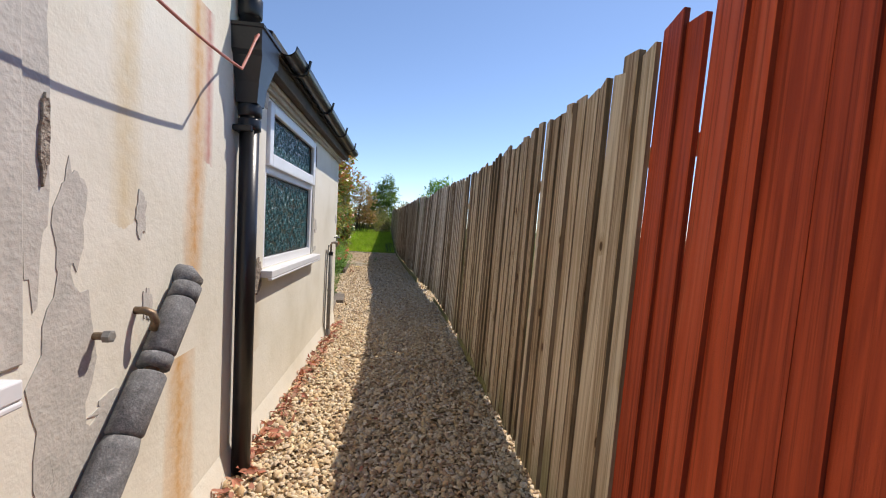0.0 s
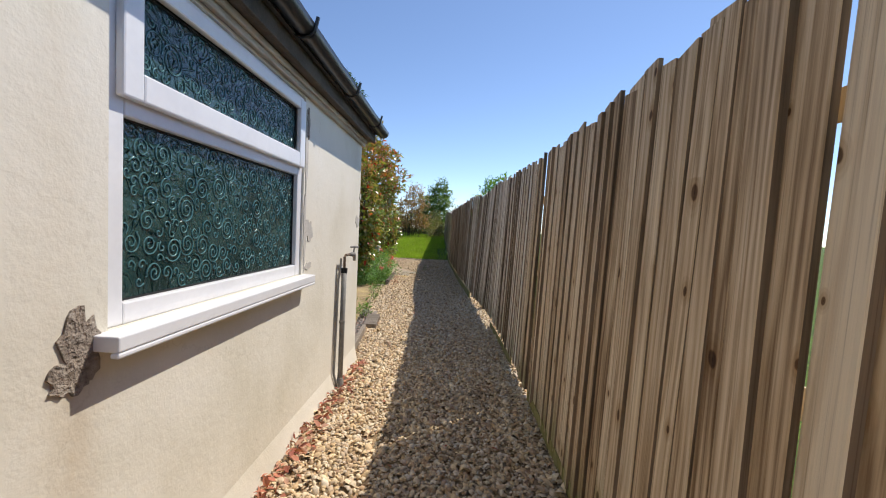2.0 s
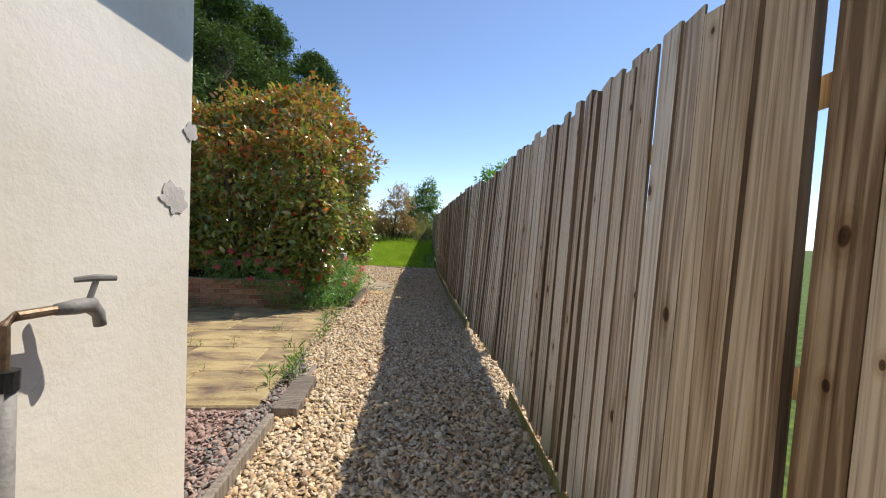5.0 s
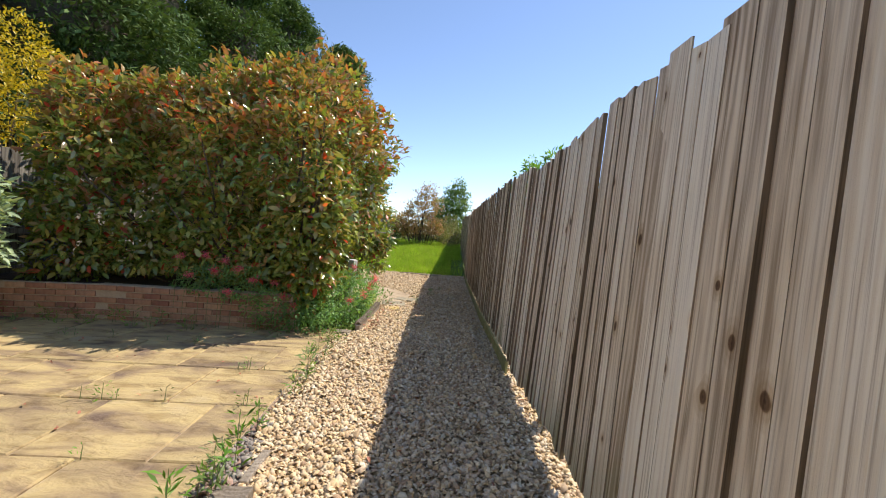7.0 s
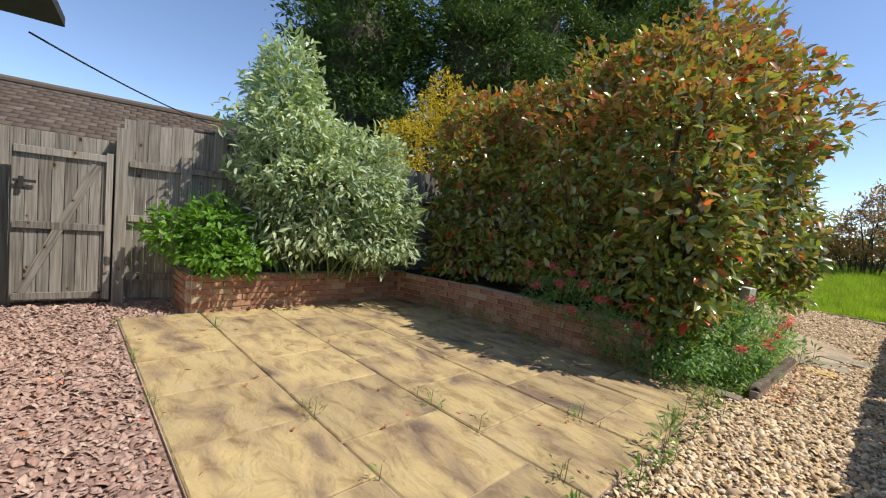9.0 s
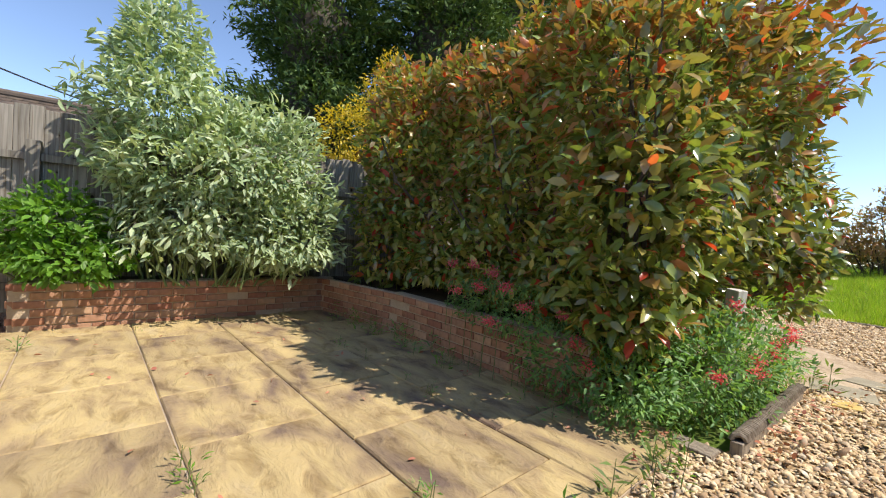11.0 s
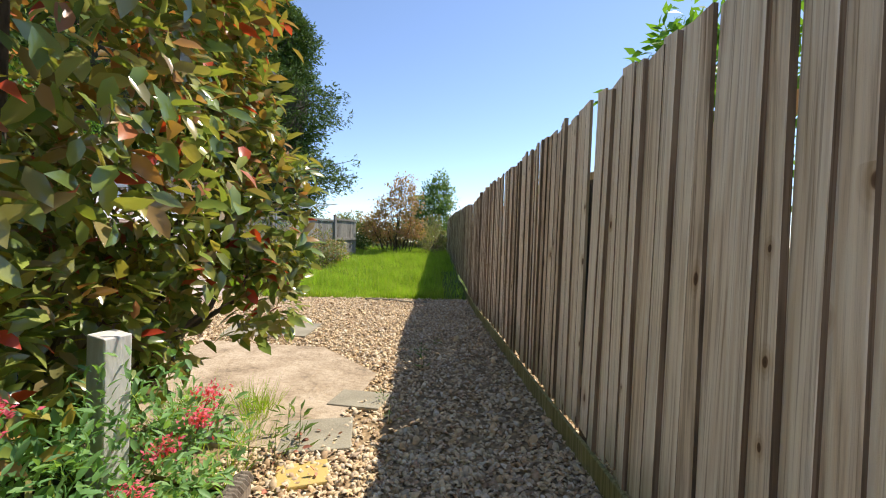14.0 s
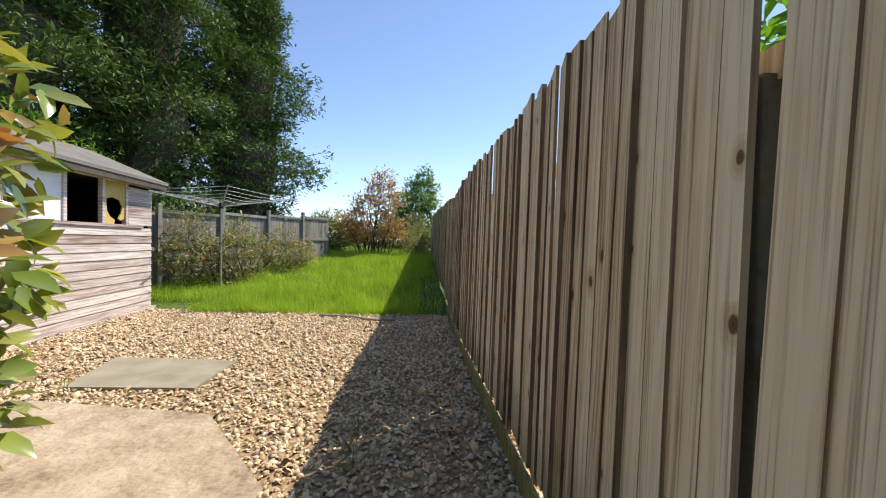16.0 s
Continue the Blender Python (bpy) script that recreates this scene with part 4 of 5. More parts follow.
fence = thing("fence", "tall weathered close-board timber fence along the path", "fence", kind="structure")
rb_ = random.Random(5)
y, k = -3.0, 0
boards = []
while y < 32:
    step = 0.104 + rb_.uniform(-0.01, 0.01)
    gap = rb_.random()
    y += step + (0.012 if gap > 0.94 else 0.0)
    if abs(y - 4.33) < 0.06:
        y += 0.022
    if abs(y - 12.72) < 0.055:
        y += 0.05
    boards.append(y)
stuff = []
for ib, y in enumerate(boards):
    x0, x1 = fence_at(y)
    red = y < 1.3
    width = rb_.choice((0.116, 0.128, 0.138, 0.145, 0.15))
    cut = rb_.choice((-0.006, 0.0, 0.004, 0.01, 0.016))
    me = board_mesh("red" if red else "pale" if y > 5.2 else "wood", width, cut, rb_.choice((0.016, 0.02, 0.026, 0.034)), M_RED if red else M_PALE if y > 5.2 else M_FENCE, M_REDEDGE_SHADE if red else M_EDGE_SHADE)
    ob = new("board", me)
    ob.parent = fence
    lean = math.degrees(math.atan2(x1 - x0, BOARD_H))
    drop = rb_.uniform(-0.04, 0.014) + 0.012 * math.sin(y * 1.3) + 0.055 * math.exp(-(((y - 7.4) / 1.4) ** 2))
    base = (0.05 if y < 7 else 0.09 if y < 9.4 else 0.13) + fence_rise(y)
    out_ = rb_.uniform(-0.002, 0.002)
    ob.matrix_basis = pose(x0 + out_, y, base + drop + (0.02 if not red else 0.03), rb_.uniform(-0.5, 0.5) if rb_.random() < 0.8 else rb_.choice((-1.1, 1.1)), lean, math.degrees(math.atan(fence_at(y - 0.5)[0] - fence_at(y + 0.5)[0])) + rb_.uniform(-0.8, 0.8))
for z in (0.38, 1.02, 1.62):
    bm = bmesh.new()
    ys_ = list(np.arange(-3, 32, 1.0))
    ring = []
    for yy in ys_:
        b0, b1 = fence_at(yy)
        cx = b0 + (b1 - b0) * z / BOARD_H + 0.068
        zz = z + fence_rise(yy)
        ring.append([bm.verts.new(c) for c in ((cx - 0.04, yy, zz - 0.035), (cx + 0.03, yy, zz - 0.01), (cx + 0.03, yy, zz + 0.01), (cx - 0.04, yy, zz + 0.035))])
    for r, s in zip(ring, ring[1:]):
        for i in range(4):
            bm.faces.new((r[i], r[(i + 1) % 4], s[(i + 1) % 4], s[i]))
    part("rail", bm, M_FENCE, fence)
for i in range(13):
    yy = -1.8 + 2.55 * i
    b0, b1 = fence_at(yy)
    pm = part("fence_post", boxes(((0, -0.05, -0.3), (0.1, 0.05, 1.75)), bevel=0.006), M_FENCE, fence)
    pm.matrix_basis = pose(b0 + 0.065, yy, fence_rise(yy), 0, math.degrees(math.atan2(b1 - b0, BOARD_H)), 0)
for yy, top_ in ((4.36, 1.3), (12.74, 1.6)):
    hid = part("fence_post", boxes(((0.05, -0.07, -0.3), (0.15, 0.07, top_)), bevel=0.006), M_SOFFIT, fence, "dark brown post behind the fence")
    hid.matrix_basis = pose(fence_at(yy)[0], yy, 0)
yy = 9.4
while yy < 30:
    b0, _ = fence_at(yy)
    c0, _ = fence_at(yy + 2.6)
    gb = part("gravel_board", boxes(((-0.05, 0, -0.04), (-0.024, 2.59, 0.13)), bevel=0.006), M_GRAVELBOARD, fence, "mossy green gravel board")
    gb.matrix_basis = pose(b0, yy, fence_rise(yy), 0, 0, math.degrees(math.atan2(b0 - c0, 2.6)))
    yy += 2.6
# moss strip boards low on the near stretch
for yy in (3.1, 5.5):
    b0, _ = fence_at(yy)
    c0, _ = fence_at(yy + 1.6)
    gb = part("kick_board", boxes(((-0.03, 0, -0.03), (-0.012 - 0.012, 1.6, 0.09)), bevel=0.004), M_GRAVELBOARD, fence, "low green-stained kick board")
    gb.matrix_basis = pose(b0 + 0.012, yy, 0, 0, 0, math.degrees(math.atan2(b0 - c0, 1.6)))

# ---- patio ----
paving = thing("paving", "riven buff paving slabs laid in running bond", "patio", (P0.x, P0.y, 0), 6.5, kind="structure")
ROW = 0.715
slab_meshes = {}


def slab_mesh(w, d):
    key = (round(w, 3), round(d, 3))
    if key not in slab_meshes:
        bm = bmesh.new()
        box(bm, (-w / 2 + 0.005, -d / 2 + 0.005, -0.03), (w / 2 - 0.005, d / 2 - 0.005, 0.028))
        top = [e for e in bm.edges if all(v.co.z > 0 for v in e.verts)]
        bmesh.ops.bevel(bm, geom=top, offset=0.008, segments=1, affect="EDGES")
        slab_meshes[key] = mesh_of("slab", bm, M_RIVEN)
    return slab_meshes[key]


rs = random.Random(3)
part("bedding", boxes(((-4.27, 0.0, -0.02), (0.0, 3.75, 0.014))), M_JOINT, paving)
for j in range(6):
    v0, v1 = j * ROW, min((j + 1) * ROW, 3.78)
    u = 0.0
    first = True
    while u > -4.26:
        w = ROW / 2 if (j % 2 == 1 and first) else ROW
        w = min(w, 4.27 + u)
        first = False
        if w > 0.08:
            ob = new("slab", slab_mesh(w, v1 - v0))
            ob.parent = paving
            ob.matrix_basis = pose(u - w / 2, (v0 + v1) / 2, 0.0 + rs.uniform(-0.004, 0.004), rs.uniform(-0.4, 0.4), rs.uniform(-0.4, 0.4), 0)
        u -= w

conc = sheet("concrete_pad", CONCRETE, 0.02, M_CONCRETE, "dusty cracked concrete pad sunk in gravel", "paving")
gs = sheet("paving_slab", SLAB, 0.03, M_SLABGREY, "large plain grey paving slab in gravel", "paving")
for (x, y, w, d, a, z, mat, label) in ((-1.36, 12.75, 0.42, 0.42, 12, 0.024, M_SLABGREY, "small grey slab at the gravel edge"), (-1.3, 12.33, 0.26, 0.22, 20, 0.02, M_SHED_YELLOW, "broken yellow paving piece on gravel"), (-1.22, 13.3, 0.4, 0.3, -10, 0.03, M_SLABGREY, "grey stone piece half under gravel")):
    ob = part("stepping_slab", boxes(((-w / 2, -d / 2, -0.02), (w / 2, d / 2, z)), bevel=0.008), mat)
    ob.matrix_basis = pose(x, y, 0, 0, 0, a)
    tagged(ob, label, "paving")

# ---- brick planter ----
planter = thing("planter", "low L-shaped red brick planter round the patio", "planter", (P0.x, P0.y, 0), 6.5, kind="structure")
BH = 0.46
runs_ = [((-4.29, 0.62), (-4.29, 3.45)), ((-4.29, 3.45), (-2.9, 3.66)), ((-2.9, 3.66), (-0.55, 3.66)), ((-4.29, 0.62), (-4.95, 0.62))]
part("core", boxes(((-4.4, 0.63, 0), (-4.3, 3.6, BH - 0.01)), ((-4.9, 0.63, 0), (-4.3, 0.74, BH - 0.01)), ((-2.95, 3.67, 0), (-0.56, 3.77, BH - 0.01))), M_JOINT, planter)
part("soil", boxes(((-5.2, 0.74, 0), (-4.4, 3.6, BH - 0.05)), ((-5.2, 3.78, 0), (-2.9, 5.2, BH - 0.05)), ((-2.9, 3.77, 0), (-0.6, 5.2, BH - 0.05))), M_SOIL, planter)
brick = boxes(((-0.1, -0.05, 0), (0.1, 0.05, 0.062)), bevel=0.004)
brick_me = mesh_of("brick", brick, M_BRICK)
rk = random.Random(11)
for (a, b) in runs_:
    a, b = Vector(a), Vector(b)
    length, ang = (b - a).length, math.degrees(math.atan2(b.y - a.y, b.x - a.x))
    side = Vector((-(b - a).y, (b - a).x)).normalized()
    cm = Vector((0, 0))
    jm = part("joint", boxes(((0.0, -0.035, 0.0), (length, 0.035, BH - 0.012))), M_JOINT, planter)
    jm.matrix_basis = pose(a.x, a.y, 0, 0, 0, ang)
    for c in range(6):
        s = 0.1 if c % 2 else 0.205
        while s < length + 0.05:
            if rk.random() < 0.985:
                p = a.lerp(b, min(s, length) / length)
                o = new("brick", brick_me)
                o.parent = planter
                o.matrix_basis = pose(p.x, p.y, 0.002 + c * 0.0755, rk.uniform(-0.8, 0.8), rk.uniform(-0.8, 0.8), ang + rk.uniform(-1, 1))
            s += 0.21

# rope-top edging along the path
edging = thing("rope_edging", "weathered grey rope-top garden edging beside gravel", "edging", (-1.40, 10.55, 0), 4.0)
part("body", boxes(((-0.03, 0, -0.05), (0.03, 1.62, 0.085)), bevel=0.006), M_DARKWOOD, edging)
bm = bmesh.new()
n = 60
for i in range(n):
    yy = 0.02 + 1.58 * i / n
    tube(bm, [(-0.034, yy - 0.006, 0.085), (-0.022, yy + 0.006, 0.112), (0.0, yy + 0.016, 0.122), (0.022, yy + 0.026, 0.112), (0.034, yy + 0.036, 0.085)], 0.015, 6)
part("rope", bm, M_DARKWOOD, edging, "twisted rope moulding")
for (x, y, w, d, h, a, label) in ((-0.95, 5.95, 0.05, 1.15, 0.09, 5, "weathered timber edging board by the gravel"), (-0.99, 6.95, 0.17, 0.62, 0.07, 6, "grey block lying at the gravel edge"), (-1.06, 7.5, 0.05, 0.3, 0.03, 6, "weathered timber edging stub by the patio"), (-1.55, 10.42, 0.2, 0.14, 0.035, 3, "small stone block at the planter end")):
    ob = part("edging_block", boxes(((-w / 2, -d / 2, -0.04), (w / 2, d / 2, h)), bevel=0.008), M_DARKWOOD)
    ob.matrix_basis = pose(x, y, 0, 0, 0, a)
    tagged(ob, label, "edging")
wp = part("white_post", boxes(((-0.055, -0.05, -0.05), (0.055, 0.05, 0.84)), bevel=0.006), M_WHITEPOST)
wp.matrix_basis = pose(-1.95, 11.9, 0, 2, 5, -20)
tagged(wp, "short flaking white timber post leaning by hedge", "post")
hose = tube(bmesh.new(), [(-2.3, 18.55, 0.02), (-2.0, 18.5, 0.03), (-1.7, 18.42, 0.03), (-1.5, 18.28, 0.03), (-1.3, 18.2, 0.03), (-1.0, 18.3, 0.02)], 0.022, 8)
tagged(part("lawn_edge_strip", hose, M_SLABGREY, smooth=True), "grey hose piece lying at the lawn edge", "hose")

# ---- gate and boundary fence ----
GX = -6.28
gate = thing("garden_gate", "closed grey ledged and braced timber gate", "gate", (GX, 0, 0))
for i in range(8):
    yy = 5.36 + i * 0.1
    part("gate_board", boxes(((-0.02, yy + 0.003, 0.06), (0.0, yy + 0.097, 1.68)), bevel=0.003), M_GREYWOOD, gate)
for z in (0.08, 0.83, 1.6):
    part("ledge", boxes(((0.001, 5.38, z), (0.03, 6.14, z + 0.075)), bevel=0.004), M_GREYWOOD, gate)
br = part("brace", boxes(((0.002, -0.04, 0), (0.028, 0.04, 1.52)), bevel=0.004), M_GREYWOOD, gate)
br.matrix_basis = pose(0, 5.44, 0.15, -22.5, 0, 0)
part("stile", boxes(((0.001, 6.1, 0.06), (0.032, 6.16, 1.7)), bevel=0.004), M_GREYWOOD, gate)
part("latch", boxes(((0.03, 5.38, 1.3), (0.045, 5.55, 1.33)), ((0.03, 5.42, 1.24), (0.05, 5.46, 1.36)), bevel=0.004), M_IRON, gate, "black iron latch")
back = thing("boundary_fence", "grey close-board boundary fence beside the gate", "fence", (GX, 0, 0), kind="structure")
for i in range(10):
    yy = 5.1 + i * 0.112
    part("board", boxes(((-0.16, yy, 0.0), (-0.14, yy + 0.108, 1.86)), bevel=0.003), M_GREYWOOD, back)
for i in range(62):
    yy = 6.24 + i * 0.112
    part("board", boxes(((-0.05, yy, 0.05), (-0.03, yy + 0.108, 2.12 + 0.02 * math.sin(i * 1.7))), bevel=0.003), M_GREYWOOD, back)
for z in (0.28, 0.96, 1.58):
    part("rail", boxes(((-0.028, 6.3, z), (0.03, 13.1, z + 0.075)), bevel=0.004), M_GREYWOOD, back)
for yy in (6.18, 6.79, 9.2, 11.6):
    part("post", boxes(((-0.05, yy, 0), (0.06, yy + 0.11, 1.78 if yy > 6.3 else 2.0)), bevel=0.005), M_GREYWOOD, back)
part("back_rail_fence", boxes(((0.0, 13.2, 0.0), (3.6, 13.24, 1.1))), M_GREYWOOD, back, "low grey panel behind the hedge")

# neighbouring roof beyond the gate
nb = thing("neighbour_house", "low house with a brown tiled roof", "house", (-13.0, 0, 0))
part("wall", boxes(((-6, -6, 0), (0, 13.5, 2.3))), M_WALL, nb)
slope = []
part("roof", boxes(((-0.02, -6.3, 2.2), (0.4, 13.8, 2.3))), M_ROOF, nb)
n_r, n_c = 14, 68
tv, tf = [], []
for r in range(n_r):
    for c in range(n_c):
        xx, zz = 0.4 - r * 0.235, 2.32 + r * 0.118
        yy = -6.3 + c * 0.297 + (0.15 if r % 2 else 0)
        o = len(tv)
        tv += [(xx + 0.03, yy, zz), (xx + 0.03, yy + 0.285, zz), (xx - 0.25, yy + 0.285, zz + 0.12), (xx - 0.25, yy, zz + 0.12), (xx + 0.03, yy, zz + 0.025), (xx + 0.03, yy + 0.285, zz + 0.025), (xx - 0.25, yy + 0.285, zz + 0.13), (xx - 0.25, yy, zz + 0.13)]
        tf += [(o + a, o + b, o + c_, o + d) for a, b, c_, d in ((4, 5, 6, 7), (0, 1, 5, 4), (1, 2, 6, 5), (0, 4, 7, 3))]
raw("roof_tiles", np.array(tv), np.array(tf), M_TILE, nb)["kind"] = "stuff"
bm = bmesh.new()
tube(bm, [(-2.9, -6.3, 4.02), (-2.9, 13.8, 4.02)], 0.11, 10)
part("ridge", bm, M_TILE, nb)
bm = bmesh.new()
f1 = [bm.verts.new(p) for p in ((0.38, -6.2, 2.3), (0.38, 13.7, 2.3), (-2.95, 13.7, 3.96), (-2.95, -6.2, 3.96))]
bm.faces.new(f1)
f2 = [bm.verts.new(p) for p in ((-6.4, -6.2, 2.3), (-6.4, 13.7, 2.3))]
bm.faces.new((f1[2], f1[3], f2[0], f2[1]))
bm.faces.new((f1[0], f1[3], f2[0])), bm.faces.new((f1[1], f1[2], f2[1]))
part("roof_deck", bm, M_ROOF, nb)
tagged(part("overhead_cable", tube(bmesh.new(), sag((-6.1, 5.5, 2.75), (-13.2, 9.3, 3.4), 0.25), 0.011, 6), M_IRON), "thin black overhead cable from house eaves", "cable")

# ---- playhouse ----
shed = thing("playhouse", "weathered timber playhouse with boarded windows", "shed", (-5.12, 16.55, 0), 8.0)
D0, D1, SH = -2.0, 2.58, 2.12
for i in range(11):
    z = 0.04 + i * 0.125
    bm = bmesh.new()
    vs = [bm.verts.new(p) for yy in (D0, D1) for p in ((0.0, yy, z), (0.022, yy, z), (0.008, yy, z + 0.128), (0.0, yy, z + 0.128))]
    for k in range(4):
        bm.faces.new((vs[k], vs[(k + 1) % 4], vs[4 + (k + 1) % 4], vs[4 + k]))
    bm.faces.new(vs[:4]), bm.faces.new(vs[4:][::-1])
    part("cladding_board", bm, M_SHEDWOOD, shed)
part("bearer", boxes(((-0.02, D0, -0.02), (0.05, D1 + 0.1, 0.035)), bevel=0.004), M_SHEDWOOD, shed)
part("window_ledge", boxes(((-0.06, D0, 1.415), (0.04, D1 - 0.28, 1.46)), bevel=0.004), M_SHEDWOOD, shed)
for yy in (-2.0, -0.75, -0.05, 0.62, 1.35, 1.9):
    part("mullion", boxes(((-0.05, yy - 0.03, 1.46), (0.015, yy + 0.03, SH)), bevel=0.003), M_SHEDWOOD, shed)
part("head", boxes(((-0.05, D0, SH), (0.015, D1, SH + 0.06)), bevel=0.003), M_SHEDWOOD, shed)
for z in (1.46, 1.585, 1.71, 1.835, 1.96):
    part("cladding_board", boxes(((-0.03, 1.932, z), (0.018, D1, z + 0.122)), bevel=0.003), M_SHEDWOOD, shed)
part("white_panel", boxes(((-0.04, -1.97, 1.46), (-0.01, -0.78, SH))), M_SHED_WHITE, shed)
part("white_panel", boxes(((-0.04, -0.72, 1.46), (-0.01, -0.08, SH))), M_SHED_WHITE, shed)
part("white_panel", boxes(((-0.04, -0.02, 1.46), (-0.01, 0.59, SH))), M_SHED_WHITE, shed)
bm = bmesh.new()
ring = [(1.38, 1.46), (1.615, 1.46), (1.637, 1.52), (1.519, 1.58), (1.455, 1.66), (1.444, 1.84), (1.583, 1.87), (1.754, 1.84), (1.819, 1.74), (1.776, 1.62), (1.722, 1.55), (1.776, 1.52), (1.872, 1.56), (1.872, 2.12), (1.38, 2.12)]
f = bm.faces.new([bm.verts.new((-0.03, a, b)) for a, b in ring])
g = bmesh.ops.extrude_face_region(bm, geom=[f])
for v in g["geom"]:
    if isinstance(v, bmesh.types.BMVert):
        v.co.x += 0.02
part("yellow_panel", bm, M_SHED_YELLOW, shed, "broken yellow window panel")
# Inner faces and ceiling coloured near-black, painting the playhouse's inner shade.
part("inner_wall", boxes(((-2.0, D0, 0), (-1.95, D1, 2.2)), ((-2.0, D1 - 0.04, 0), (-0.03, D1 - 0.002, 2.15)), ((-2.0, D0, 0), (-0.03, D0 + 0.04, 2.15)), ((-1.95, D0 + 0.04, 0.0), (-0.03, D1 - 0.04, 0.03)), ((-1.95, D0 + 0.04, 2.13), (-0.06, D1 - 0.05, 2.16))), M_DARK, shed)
bm = bmesh.new()
rf = [(0.24, 2.19), (-1.0, 2.72), (-2.24, 2.19)]
vs = [[bm.verts.new((x, yy, z + h)) for x, z in rf] for yy in (D0 - 0.2, D1 + 0.1) for h in (0.0, 0.05)]
for a, b in ((0, 2), (1, 3)):
    for k in range(2):
        bm.faces.new((vs[a][k], vs[a][k + 1], vs[b][k + 1], vs[b][k]))
for a, b in ((0, 1), (2, 3)):
    for k in range(2):
        bm.faces.new((vs[a][k], vs[a][k + 1], vs[b][k + 1], vs[b][k]))
for k in (0, 2):
    bm.faces.new((vs[0][k], vs[1][k], vs[3][k], vs[2][k]))
part("roof", bm, M_SHEDROOF, shed, "grey mineral felt roof")
part("eave_board", boxes(((0.2, D0 - 0.19, 2.1), (0.225, D1 + 0.09, 2.2)), ((0.017, D0 - 0.19, 2.182), (0.199, D1 + 0.09, 2.198)), bevel=0.003), M_SOFFIT, shed, "dark brown eave board")

# rotary dryer
dry = thing("rotary_dryer", "folding rotary clothes dryer standing on the lawn", "clothes dryer", (-5.25, 21.0, lawn_height(21)), 15)
part("pole", tube(bmesh.new(), [(0, 0, 0), (0, 0, 1.95)], 0.022, 10), M_METAL, dry)
part("hub", tube(bmesh.new(), [(0, 0, 1.78), (0, 0, 1.9)], 0.05, 10), M_SEAL, dry)
ends = []
for k in range(4):
    a = k * math.pi / 2 + 0.3
    e = Vector((1.65 * math.cos(a), 1.65 * math.sin(a), 2.12))
    ends.append(e)
    part("arm", tube(bmesh.new(), [(0, 0, 1.82), e], 0.014, 8), M_METAL, dry)
for k in range(4):
    bm = bmesh.new()
    for s in (0.35, 0.5, 0.65, 0.8, 0.97):
        c = Vector((0, 0, 1.82))
        tube(bm, [c.lerp(ends[k], s), c.lerp(ends[k], s).lerp(c.lerp(ends[(k + 1) % 4], s), 0.5) - Vector((0, 0, 0.03)), c.lerp(ends[(k + 1) % 4], s)], 0.005, 5)
    part("line", bm, M_LINE, dry)

# far left fence
lf = thing("garden_fence", "weathered grey timber fence beyond the lawn", "fence", (0, 0, 0), kind="structure")
LF0, LF1 = Vector((-7.9, 15.6)), Vector((-4.2, 29.2))
lf_dir = (LF1 - LF0).normalized()
lf_turn = math.degrees(math.atan2(-lf_dir.x, lf_dir.y))
slat_me = mesh_of("slat", boxes(((0, -0.071, -0.1), (0.02, 0.071, 1.72)), bevel=0.003), M_GREYWOOD)
for i in range(7):
    q = LF0 + lf_dir * (i * 1.77)
    z = lawn_height(q.y) * 0.6
    for j in range(12):
        g_ = q + lf_dir * (0.07 + j * 0.146)
        ob = new("slat", slat_me)
        ob.parent = lf
        ob.matrix_basis = pose(g_.x, g_.y, z + 0.01 * math.sin(j * 2.1 + i), 0, 0, lf_turn + math.sin(j * 3.7) * 2)
    for nm, bm in (("post", boxes(((0.021, -0.05, -0.1), (0.11, 0.05, 1.92)), bevel=0.006)), ("cap_rail", boxes(((-0.03, 0.051, 1.725), (0.07, 1.71, 1.8)), bevel=0.006)), ("rail", boxes(((0.022, 0.051, 0.95), (0.07, 1.71, 1.04)), bevel=0.006))):
        part(nm, bm, M_GREYWOOD, lf).matrix_basis = pose(q.x, q.y, z, 0, 0, lf_turn)

# ---- plants ----


def branches(parent, spots, mat, name="stem", r0=0.02, bend=0.15):
    """Bent tapering stems, one part each."""
    rr = random.Random(len(spots))
    for a, b in spots:
        a, b = Vector(a), Vector(b)
        m1 = a.lerp(b, 0.4) + Vector((rr.uniform(-bend, bend), rr.uniform(-bend, bend), 0))
        m2 = a.lerp(b, 0.75) + Vector((rr.uniform(-bend, bend), rr.uniform(-bend, bend), 0))
        part(name, tube(bmesh.new(), [a, m1, m2, b], [r0, r0 * 0.75, r0 * 0.5, r0 * 0.2], 6), mat, parent)


